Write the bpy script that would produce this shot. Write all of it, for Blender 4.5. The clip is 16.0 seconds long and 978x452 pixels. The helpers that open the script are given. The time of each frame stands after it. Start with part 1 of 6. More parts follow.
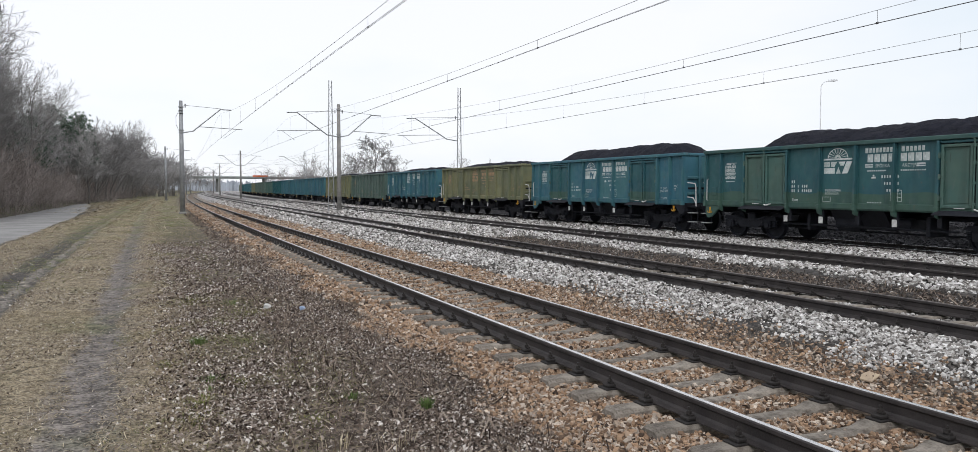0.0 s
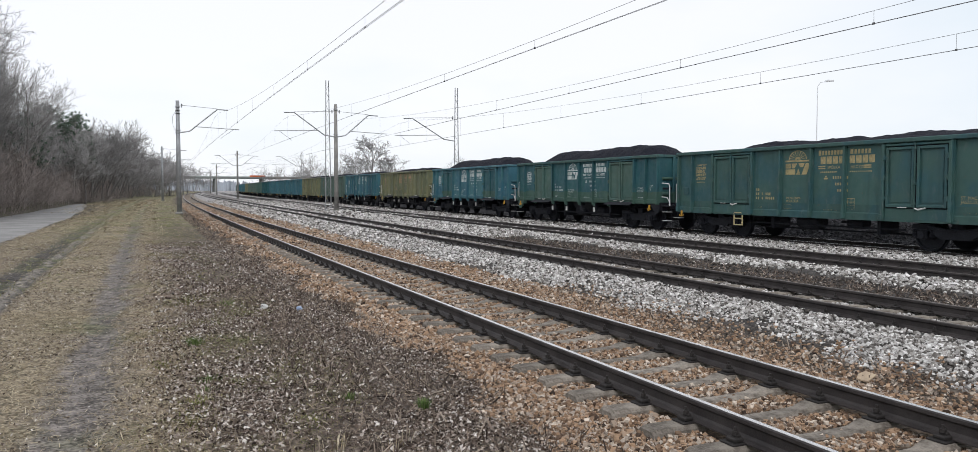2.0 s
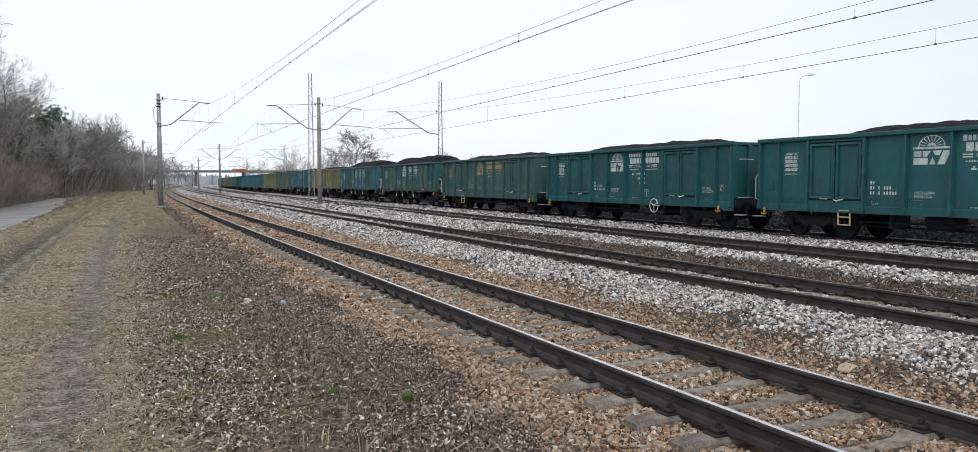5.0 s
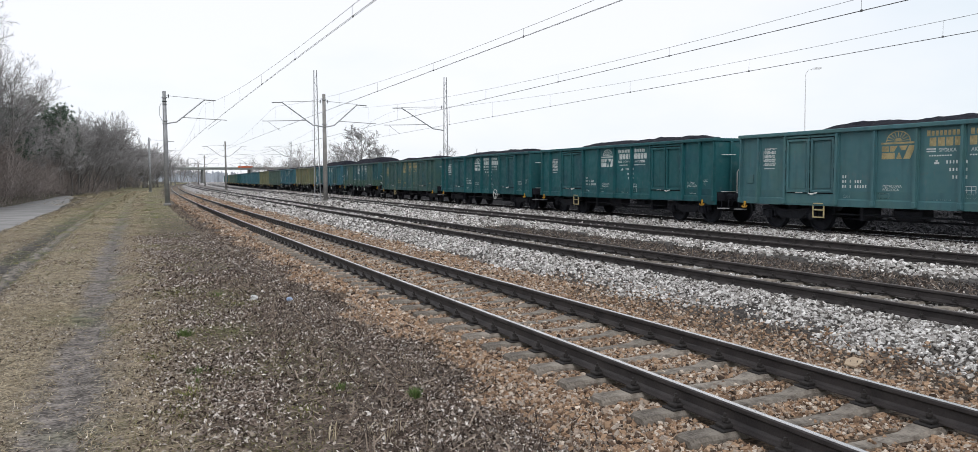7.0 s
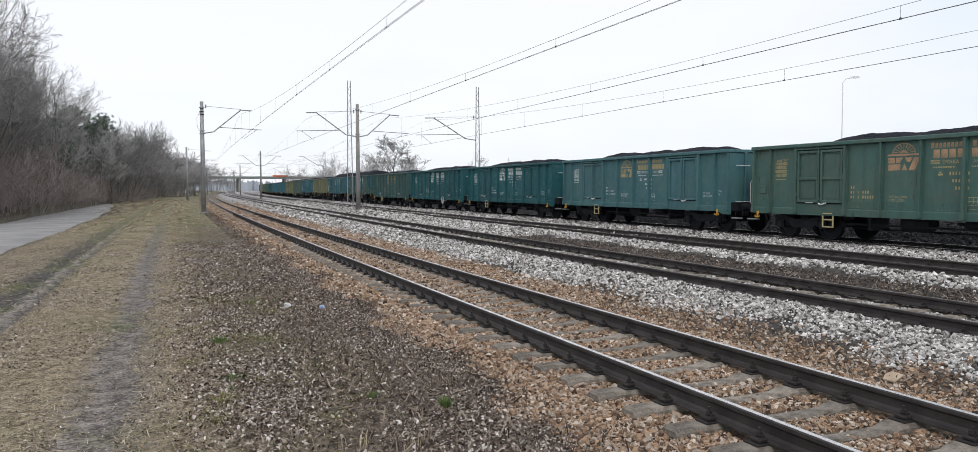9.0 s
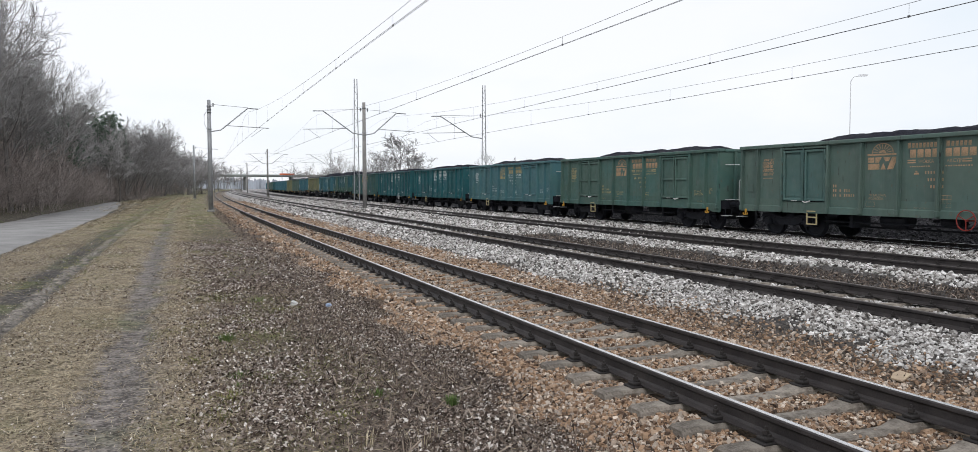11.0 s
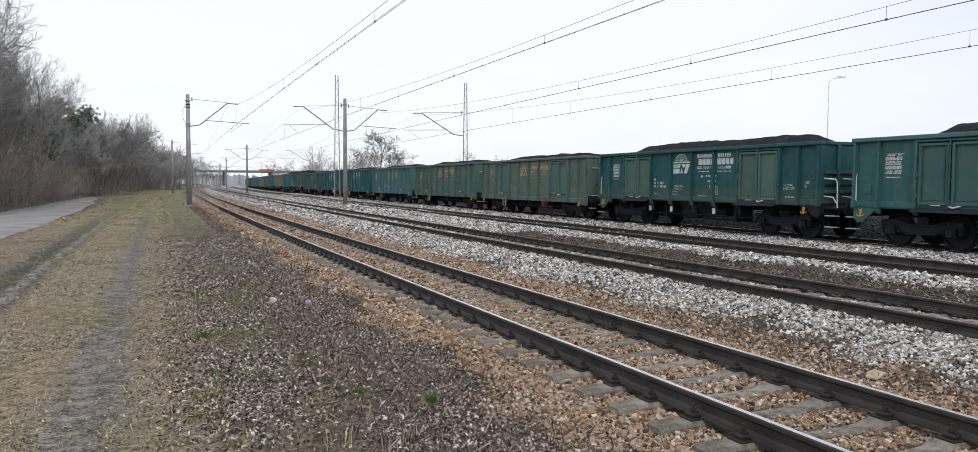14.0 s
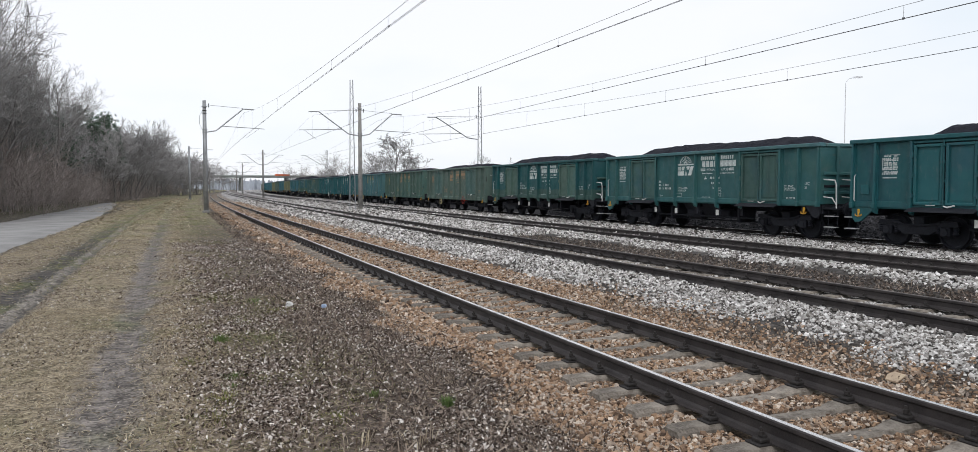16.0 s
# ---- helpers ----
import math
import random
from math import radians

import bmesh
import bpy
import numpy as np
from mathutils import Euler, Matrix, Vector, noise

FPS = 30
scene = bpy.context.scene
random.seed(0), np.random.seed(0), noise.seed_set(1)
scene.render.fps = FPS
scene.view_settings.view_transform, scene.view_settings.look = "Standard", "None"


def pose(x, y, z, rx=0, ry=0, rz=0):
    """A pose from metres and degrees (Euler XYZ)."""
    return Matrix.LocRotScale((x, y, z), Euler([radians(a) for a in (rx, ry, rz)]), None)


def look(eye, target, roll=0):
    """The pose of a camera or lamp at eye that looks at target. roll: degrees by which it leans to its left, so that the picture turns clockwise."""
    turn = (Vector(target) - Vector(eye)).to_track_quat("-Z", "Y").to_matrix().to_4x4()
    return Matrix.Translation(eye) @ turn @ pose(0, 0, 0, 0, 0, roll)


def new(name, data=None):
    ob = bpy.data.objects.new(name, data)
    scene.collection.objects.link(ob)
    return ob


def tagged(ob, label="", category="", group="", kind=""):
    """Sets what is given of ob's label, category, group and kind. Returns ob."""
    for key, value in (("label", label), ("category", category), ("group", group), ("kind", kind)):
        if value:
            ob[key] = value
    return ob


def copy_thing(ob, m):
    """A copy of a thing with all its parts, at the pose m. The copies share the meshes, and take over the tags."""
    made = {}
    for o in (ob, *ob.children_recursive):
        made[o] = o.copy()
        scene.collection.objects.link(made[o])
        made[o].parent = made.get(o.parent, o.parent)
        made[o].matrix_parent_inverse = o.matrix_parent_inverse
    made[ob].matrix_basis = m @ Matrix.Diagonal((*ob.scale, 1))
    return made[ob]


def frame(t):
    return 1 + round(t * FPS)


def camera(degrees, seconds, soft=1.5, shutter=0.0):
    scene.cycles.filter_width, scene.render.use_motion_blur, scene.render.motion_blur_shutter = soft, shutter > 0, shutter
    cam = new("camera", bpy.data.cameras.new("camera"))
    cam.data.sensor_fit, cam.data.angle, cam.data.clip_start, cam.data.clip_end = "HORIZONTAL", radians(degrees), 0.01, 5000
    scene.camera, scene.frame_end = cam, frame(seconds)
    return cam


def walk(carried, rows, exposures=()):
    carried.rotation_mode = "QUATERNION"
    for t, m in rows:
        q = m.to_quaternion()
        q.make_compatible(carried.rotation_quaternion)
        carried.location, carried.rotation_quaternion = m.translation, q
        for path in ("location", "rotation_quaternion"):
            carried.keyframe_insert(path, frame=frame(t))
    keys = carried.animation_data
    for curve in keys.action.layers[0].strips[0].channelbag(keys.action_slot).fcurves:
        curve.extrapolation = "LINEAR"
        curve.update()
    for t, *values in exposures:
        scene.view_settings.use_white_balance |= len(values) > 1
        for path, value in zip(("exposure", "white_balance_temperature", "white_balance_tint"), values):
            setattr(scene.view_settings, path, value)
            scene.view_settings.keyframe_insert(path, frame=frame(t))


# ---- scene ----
# seconds, then degrees of turn to the left of the first view, tilt and lean
TURNS = [
    (0, 0.00, -2.75, 0.00),
    (0.5, -0.29, -2.71, 0.09),
    (1, -0.21, -2.54, -0.03),
    (1.5, -0.28, -2.55, -0.05),
    (2, -0.21, -2.74, -0.01),
    (2.5, -0.22, -2.83, 0.03),
    (3, -0.27, -2.91, 0.16),
    (3.5, -0.14, -3.14, 0.08),
    (4, -1.45, -3.25, 0.05),
    (6.5, -1.08, -3.20, 0.22),
    (7, -0.97, -3.53, 0.35),
    (7.5, -0.41, -3.48, 0.38),
    (8, 0.36, -3.43, 0.26),
    (8.5, 1.24, -3.38, 0.17),
    (9, 1.35, -2.81, 0.19),
    (11.5, 1.90, -2.95, 0.16),
    (12, 1.94, -2.92, 0.16),
    (12.5, 2.01, -2.89, 0.12),
    (13, 1.85, -2.91, 0.02),
    (13.5, 1.38, -3.00, -0.07),
    (14, 0.43, -3.10, -0.32),
    (14.5, 1.11, -3.00, -0.14),
    (15, 1.28, -2.88, 0.05),
    (15.5, 1.29, -2.87, -0.03),
    (16, 1.51, -2.86, 0.09),
]
HEADING, EYE = -23.9, (0.0, 0.0, 1.75)
cam = camera(64.2, 16.0, soft=0.5)
walk(cam, [(t, pose(*EYE, 90 + tilt, lean, HEADING + turn)) for t, turn, tilt, lean in TURNS])

# ---- daylight: a bright closed cloud cover ----
world = bpy.data.worlds.new("overcast")
scene.world = world
world.use_nodes = True
wn, wl = world.node_tree.nodes, world.node_tree.links
wn.clear()
sky = wn.new("ShaderNodeTexSky")
sky.sky_type, sky.sun_disc, sky.sun_elevation, sky.sun_rotation = "NISHITA", False, radians(38), radians(150)
sky_level = wn.new("ShaderNodeMix"); sky_level.data_type, sky_level.blend_type = "RGBA", "MULTIPLY"
sky_level.inputs[0].default_value = 1.0
sky_level.inputs[7].default_value = (0.11, 0.11, 0.11, 1)
wl.new(sky.outputs[0], sky_level.inputs[6])
wtc = wn.new("ShaderNodeTexCoord")
wmap = wn.new("ShaderNodeMapping"); wmap.inputs[3].default_value = (1.0, 1.0, 2.6)
wl.new(wtc.outputs["Generated"], wmap.inputs[0])
wnoise = wn.new("ShaderNodeTexNoise"); wnoise.inputs["Scale"].default_value = 1.7; wnoise.inputs["Detail"].default_value = 5
wl.new(wmap.outputs[0], wnoise.inputs[0])
wramp = wn.new("ShaderNodeValToRGB")
wramp.color_ramp.elements[0].position, wramp.color_ramp.elements[0].color = 0.36, (0.83, 0.90, 0.97, 1)
wramp.color_ramp.elements[1].position, wramp.color_ramp.elements[1].color = 0.58, (0.985, 0.995, 1.045, 1)
wl.new(wnoise.outputs[0], wramp.inputs[0])
cover = wn.new("ShaderNodeMix"); cover.data_type = "RGBA"; cover.inputs[0].default_value = 0.9
wl.new(sky_level.outputs[2], cover.inputs[6]); wl.new(wramp.outputs[0], cover.inputs[7])
wbg = wn.new("ShaderNodeBackground"); wbg.inputs[1].default_value = 1.055
wl.new(cover.outputs[2], wbg.inputs[0])
wout = wn.new("ShaderNodeOutputWorld"); wl.new(wbg.outputs[0], wout.inputs[0])
sun = new("sun", bpy.data.lights.new("sun", "SUN"))
sun.data.energy, sun.data.angle, sun.data.color = 1.1, radians(22), (1.0, 0.985, 0.995)
sun.matrix_world = look((-40, -60, 75), (0, 20, 0))


# ---- mesh and material helpers ----
class Build:
    """Collects vertices, faces and material slots of one mesh."""

    def __init__(self):
        self.v, self.f, self.s = [], [], []

    def add(self, verts, faces, slot=0):
        n = len(self.v)
        self.v += [tuple(p) for p in verts]
        self.f += [tuple(i + n for i in q) for q in faces]
        self.s += [slot] * len(faces)
        return self

    def box(self, x0, x1, y0, y1, z0, z1, slot=0, bevel=0.0):
        b = min(bevel, (x1 - x0) / 3, (y1 - y0) / 3, (z1 - z0) / 3)
        if b <= 0:
            v = [(x, y, z) for z in (z0, z1) for x, y in ((x0, y0), (x1, y0), (x1, y1), (x0, y1))]
            return self.add(v, [(3, 2, 1, 0), (4, 5, 6, 7), (0, 1, 5, 4), (1, 2, 6, 5), (2, 3, 7, 6), (3, 0, 4, 7)], slot)
        v, xs, ys, zs = [], (x0, x1), (y0, y1), (z0, z1)
        idx = {}
        for i in (0, 1):
            for j in (0, 1):
                for k in (0, 1):
                    sx, sy, sz = (b if i == 0 else -b), (b if j == 0 else -b), (b if k == 0 else -b)
                    for a, p in (("x", (xs[i], ys[j] + sy, zs[k] + sz)), ("y", (xs[i] + sx, ys[j], zs[k] + sz)), ("z", (xs[i] + sx, ys[j] + sy, zs[k]))):
                        idx[i, j, k, a] = len(v)
                        v.append(p)
        f = []
        q = ((0, 0), (1, 0), (1, 1), (0, 1))
        for i in (0, 1):
            f.append([idx[i, j, k, "x"] for j, k in (q if i else q[::-1])])
            f.append([idx[j, i, k, "y"] for j, k in (q[::-1] if i else q)])
            f.append([idx[j, k, i, "z"] for j, k in (q if i else q[::-1])])
        for i in (0, 1):
            for j in (0, 1):
                e = [idx[i, j, 0, "x"], idx[i, j, 1, "x"], idx[i, j, 1, "y"], idx[i, j, 0, "y"]]
                f.append(e if (i + j) % 2 else e[::-1])
                e = [idx[i, 0, j, "x"], idx[i, 1, j, "x"], idx[i, 1, j, "z"], idx[i, 0, j, "z"]]
                f.append(e[::-1] if (i + j) % 2 else e)
                e = [idx[0, i, j, "y"], idx[1, i, j, "y"], idx[1, i, j, "z"], idx[0, i, j, "z"]]
                f.append(e if (i + j) % 2 else e[::-1])
                for k in (0, 1):
                    e = [idx[i, j, k, a] for a in "xyz"]
                    f.append(e if (i + j + k) % 2 else e[::-1])
        return self.add(v, f, slot)

    def prism(self, outline, axis, a, b, slot=0):
        """An outline in the other two axes, drawn out along one axis from a to b."""
        n = len(outline)
        put = {"x": lambda p, q, r: (r, p, q), "y": lambda p, q, r: (p, r, q), "z": lambda p, q, r: (p, q, r)}[axis]
        v = [put(p, q, r) for r in (a, b) for p, q in outline]
        return self.add(v, [tuple(range(n))[::-1], tuple(range(n, 2 * n))] + [(i, (i + 1) % n, n + (i + 1) % n, n + i) for i in range(n)], slot)

    def tube(self, points, radius, sides=6, slot=0, caps=True):
        """A round rod through points; radius one number or one for each point."""
        pts = [Vector(p) for p in points]
        rad = [radius] * len(pts) if isinstance(radius, (int, float)) else radius
        n = len(self.v)
        up = None
        for i, p in enumerate(pts):
            d = (pts[min(i + 1, len(pts) - 1)] - pts[max(i - 1, 0)]).normalized()
            if up is None:
                up = d.orthogonal().normalized()
            up = (up - d * up.dot(d)).normalized()
            side = d.cross(up)
            for k in range(sides):
                a = 2 * math.pi * k / sides
                self.v.append(tuple(p + (up * math.cos(a) + side * math.sin(a)) * rad[i]))
        for i in range(len(pts) - 1):
            for k in range(sides):
                k2 = (k + 1) % sides
                self.f.append((n + i * sides + k, n + i * sides + k2, n + (i + 1) * sides + k2, n + (i + 1) * sides + k))
                self.s.append(slot)
        if caps:
            self.f += [tuple(n + k for k in range(sides))[::-1], tuple(n + (len(pts) - 1) * sides + k for k in range(sides))]
            self.s += [slot, slot]
        return self

    def lathe(self, profile, axis="z", centre=(0, 0, 0), sides=12, slot=0):
        """Turns (radius, height) pairs round an axis."""
        n, c = len(self.v), Vector(centre)
        for r, h in profile:
            for k in range(sides):
                a = 2 * math.pi * k / sides
                p, q = r * math.cos(a), r * math.sin(a)
                self.v.append(tuple(c + Vector({"z": (p, q, h), "x": (h, p, q), "y": (q, h, p)}[axis])))
        for i in range(len(profile) - 1):
            for k in range(sides):
                k2 = (k + 1) % sides
                self.f.append((n + i * sides + k, n + i * sides + k2, n + (i + 1) * sides + k2, n + (i + 1) * sides + k))
                self.s.append(slot)
        self.f += [tuple(n + k for k in range(sides))[::-1], tuple(n + (len(profile) - 1) * sides + k for k in range(sides))]
        self.s += [slot, slot]
        return self

    def mesh(self, name, *mats, smooth=False):
        me = bpy.data.meshes.new(name)
        me.from_pydata(self.v, [], self.f)
        for m in mats:
            me.materials.append(m)
        me.polygons.foreach_set("material_index", self.s)
        if smooth:
            me.polygons.foreach_set("use_smooth", [True] * len(self.f))
        me.update()
        return me


def part(name, b, material, parent, label="", at=None, smooth=False):
    """Links a Build or a mesh as one object under a thing or part."""
    mats = material if isinstance(material, (list, tuple)) else (material,)
    ob = new(name, b.mesh(name, *mats, smooth=smooth) if isinstance(b, Build) else b)
    ob.parent = parent
    if at is not None:
        ob.matrix_basis = at
    return tagged(ob, label) if label else ob


def material(name, colour, dark=None, rough=0.8, metal=0.0, scale=8.0, fine=60.0, bump=0.2, per_island=0.0, per_object=0.0, mix=0.5, dist=0.01, gloss=0.35):
    """A worn surface: two scales of noise between two colours, fine relief, and a spread of brightness between pieces."""
    m = bpy.data.materials.new(name)
    m.use_nodes = True
    n, l = m.node_tree.nodes, m.node_tree.links
    bsdf = n["Principled BSDF"]
    bsdf.inputs["Metallic"].default_value, bsdf.inputs["Specular IOR Level"].default_value = metal, gloss
    dark = dark or tuple(c * 0.6 for c in colour)
    tc = n.new("ShaderNodeTexCoord")
    big, small = n.new("ShaderNodeTexNoise"), n.new("ShaderNodeTexNoise")
    for t, s in ((big, scale), (small, fine)):
        t.inputs["Scale"].default_value, t.inputs["Detail"].default_value = s, 6
        l.new(tc.outputs["Object"], t.inputs[0])
    add = n.new("ShaderNodeMath"); add.operation = "MULTIPLY_ADD"
    l.new(small.outputs[0], add.inputs[0]); add.inputs[1].default_value = 0.6; l.new(big.outputs[0], add.inputs[2])
    ramp = n.new("ShaderNodeMapRange")
    ramp.inputs[1].default_value, ramp.inputs[2].default_value = 0.8 - 0.3 * mix - 0.1, 0.8 + 0.3 * mix
    l.new(add.outputs[0], ramp.inputs[0])
    col = n.new("ShaderNodeMix"); col.data_type = "RGBA"
    col.inputs[6].default_value, col.inputs[7].default_value = (*dark, 1), (*colour, 1)
    l.new(ramp.outputs[0], col.inputs[0])
    out = col.outputs[2]
    for amount, node, sock in ((per_island, "ShaderNodeNewGeometry", "Random Per Island"), (per_object, "ShaderNodeObjectInfo", "Random")):
        if amount:
            g = n.new(node)
            r = n.new("ShaderNodeMapRange"); r.inputs[3].default_value, r.inputs[4].default_value = 1 - amount, 1 + amount
            l.new(g.outputs[sock], r.inputs[0])
            hs = n.new("ShaderNodeHueSaturation"); l.new(r.outputs[0], hs.inputs["Value"]); l.new(out, hs.inputs["Color"])
            out = hs.outputs[0]
    l.new(out, bsdf.inputs["Base Color"])
    rr = n.new("ShaderNodeMapRange"); rr.inputs[3].default_value, rr.inputs[4].default_value = min(1, rough + 0.12), max(0.05, rough - 0.12)
    l.new(small.outputs[0], rr.inputs[0]); l.new(rr.outputs[0], bsdf.inputs["Roughness"])
    if bump:
        bp = n.new("ShaderNodeBump"); bp.inputs["Strength"].default_value, bp.inputs["Distance"].default_value = bump, dist
        l.new(add.outputs[0], bp.inputs["Height"]); l.new(bp.outputs[0], bsdf.inputs["Normal"])
    return m


# ---- materials ----
CONCRETE = material("weathered_concrete", (0.30, 0.29, 0.27), (0.17, 0.165, 0.16), 0.9, scale=3, fine=40, bump=0.3, per_object=0.12)
SLEEPER = material("sleeper_concrete", (0.27, 0.238, 0.20), (0.085, 0.07, 0.057), 0.9, scale=9, fine=55, bump=0.7, per_object=0.2)
RAIL_RUST = material("rail_rust", (0.046, 0.039, 0.037), (0.017, 0.014, 0.014), 0.6, scale=4, fine=80, bump=0.3)
RAIL_HEAD = material("polished_rail_head", (0.74, 0.73, 0.72), (0.50, 0.48, 0.47), 0.25, metal=0.95, scale=2, fine=120, bump=0.05)
RAIL_WORN = material("worn_rail_shoulder", (0.55, 0.54, 0.53), (0.30, 0.28, 0.27), 0.35, metal=0.85, scale=2, fine=120, bump=0.05)
RAIL_DULL = material("dull_rail_head", (0.16, 0.135, 0.12), (0.08, 0.065, 0.055), 0.5, metal=0.5, scale=2, fine=120, bump=0.1)
IRON = material("oily_cast_iron", (0.028, 0.024, 0.022), (0.012, 0.011, 0.011), 0.7, scale=6, fine=70, bump=0.3)
STEEL = material("galvanised_steel", (0.36, 0.37, 0.38), (0.24, 0.245, 0.25), 0.55, metal=0.5, scale=3, fine=40, bump=0.1)
WIRE = material("contact_wire", (0.17, 0.17, 0.175), (0.11, 0.11, 0.11), 0.5, metal=0.4, bump=0)
ASPHALT = material("old_asphalt", (0.31, 0.30, 0.29), (0.20, 0.194, 0.188), 0.9, scale=0.7, fine=90, bump=0.4)


def ground_material():
    """Bands of earth, leaf litter, ballast grit and grass across the line, by the distance from the near track; the
    grit is darkened as shade between stones.
    """
    m = bpy.data.materials.new("trackside_earth")
    m.use_nodes = True
    n, l = m.node_tree.nodes, m.node_tree.links
    bsdf = n["Principled BSDF"]
    bsdf.inputs["Roughness"].default_value, bsdf.inputs["Specular IOR Level"].default_value = 0.95, 0.15
    at = n.new("ShaderNodeAttribute"); at.attribute_name = "lane"
    tc = n.new("ShaderNodeTexCoord")

    def noise_of(scale, detail=6, stretch=None):
        t = n.new("ShaderNodeTexNoise")
        t.inputs["Scale"].default_value, t.inputs["Detail"].default_value = scale, detail
        if stretch:
            mp = n.new("ShaderNodeMapping"); mp.inputs[3].default_value = stretch
            l.new(tc.outputs["Object"], mp.inputs[0]); l.new(mp.outputs[0], t.inputs[0])
        else:
            l.new(tc.outputs["Object"], t.inputs[0])
        return t.outputs[0]

    def math_node(op, a, b):
        k = n.new("ShaderNodeMath"); k.operation = op
        for i, s in enumerate((a, b)):
            if isinstance(s, (int, float)):
                k.inputs[i].default_value = s
            else:
                l.new(s, k.inputs[i])
        return k.outputs[0]

    wob = math_node("ADD", math_node("MULTIPLY", math_node("SUBTRACT", noise_of(1.6), 0.5), 0.5), math_node("MULTIPLY", math_node("SUBTRACT", noise_of(9, 6), 0.5), 0.28))
    lane = math_node("ADD", at.outputs["Fac"], wob)
    # ballast lanes, 3.25 to 19: colour darkened for the shade in gaps between stones
    bands = [(-60, (0.100, 0.085, 0.060)), (-4.9, (0.115, 0.106, 0.098)), (-4.3, (0.218, 0.181, 0.133)),
             (-3.2, (0.225, 0.19, 0.145)), (-2.85, (0.088, 0.080, 0.073)), (-2.48, (0.062, 0.058, 0.055)), (-2.40, (0.25, 0.225, 0.198)), (-2.27, (0.23, 0.205, 0.18)), (-2.18, (0.085, 0.079, 0.074)), (-1.92, (0.26, 0.22, 0.16)), (-0.95, (0.26, 0.217, 0.155)),
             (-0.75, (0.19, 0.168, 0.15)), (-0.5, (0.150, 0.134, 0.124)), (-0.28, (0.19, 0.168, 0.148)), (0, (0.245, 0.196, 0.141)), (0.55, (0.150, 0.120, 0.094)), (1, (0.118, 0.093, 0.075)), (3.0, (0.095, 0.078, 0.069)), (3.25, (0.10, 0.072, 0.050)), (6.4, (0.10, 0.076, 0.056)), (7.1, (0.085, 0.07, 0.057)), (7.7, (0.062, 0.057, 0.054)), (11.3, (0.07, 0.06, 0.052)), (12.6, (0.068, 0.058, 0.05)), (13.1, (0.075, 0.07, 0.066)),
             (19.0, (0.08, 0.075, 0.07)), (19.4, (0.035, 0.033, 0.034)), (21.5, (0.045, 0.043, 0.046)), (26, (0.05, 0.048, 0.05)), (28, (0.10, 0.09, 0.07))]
    lo, hi = -12.0, 28.0
    pos = math_node("DIVIDE", math_node("SUBTRACT", lane, lo), hi - lo)
    ramp = n.new("ShaderNodeValToRGB")
    e = ramp.color_ramp.elements
    keep = [(max(0.0, (u - lo) / (hi - lo)), c) for u, c in bands]
    e[0].position, e[0].color = keep[0][0], (*keep[0][1], 1)
    e[1].position, e[1].color = 1.0, (*keep[-1][1], 1)
    for p, c in keep[1:]:
        k = e.new(min(p, 0.999)); k.color = (*c, 1)
    l.new(pos, ramp.inputs[0])
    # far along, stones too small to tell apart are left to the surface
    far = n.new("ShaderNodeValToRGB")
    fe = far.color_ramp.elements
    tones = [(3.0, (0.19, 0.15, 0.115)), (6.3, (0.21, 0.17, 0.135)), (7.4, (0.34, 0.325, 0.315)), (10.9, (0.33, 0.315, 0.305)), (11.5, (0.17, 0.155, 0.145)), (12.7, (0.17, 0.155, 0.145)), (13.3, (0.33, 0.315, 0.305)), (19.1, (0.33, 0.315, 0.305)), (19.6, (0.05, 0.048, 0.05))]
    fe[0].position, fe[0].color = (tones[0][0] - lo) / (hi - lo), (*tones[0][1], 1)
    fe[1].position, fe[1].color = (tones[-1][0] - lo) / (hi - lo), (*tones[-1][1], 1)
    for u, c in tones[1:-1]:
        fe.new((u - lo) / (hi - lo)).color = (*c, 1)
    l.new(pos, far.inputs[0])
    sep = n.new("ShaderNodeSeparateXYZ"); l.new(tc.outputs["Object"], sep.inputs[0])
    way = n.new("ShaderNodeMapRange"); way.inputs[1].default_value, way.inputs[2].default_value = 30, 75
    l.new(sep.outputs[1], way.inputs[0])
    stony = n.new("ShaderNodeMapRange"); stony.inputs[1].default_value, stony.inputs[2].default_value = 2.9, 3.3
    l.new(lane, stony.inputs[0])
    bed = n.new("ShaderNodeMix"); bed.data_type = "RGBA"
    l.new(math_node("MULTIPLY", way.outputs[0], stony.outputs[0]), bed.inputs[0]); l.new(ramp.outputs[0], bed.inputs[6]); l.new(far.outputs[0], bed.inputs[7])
    # patches of moss and dead grass on the verge
    patch = n.new("ShaderNodeMapRange"); patch.inputs[1].default_value, patch.inputs[2].default_value = 0.54, 0.68
    l.new(noise_of(0.55, 5), patch.inputs[0])
    side = n.new("ShaderNodeMapRange"); side.inputs[1].default_value, side.inputs[2].default_value = 2.6, 1.2
    l.new(at.outputs["Fac"], side.inputs[0])
    green = n.new("ShaderNodeMix"); green.data_type = "RGBA"; green.inputs[7].default_value = (0.105, 0.115, 0.045, 1)
    l.new(math_node("MULTIPLY", math_node("MULTIPLY", patch.outputs[0], side.outputs[0]), 0.6), green.inputs[0])
    l.new(bed.outputs[2], green.inputs[6])
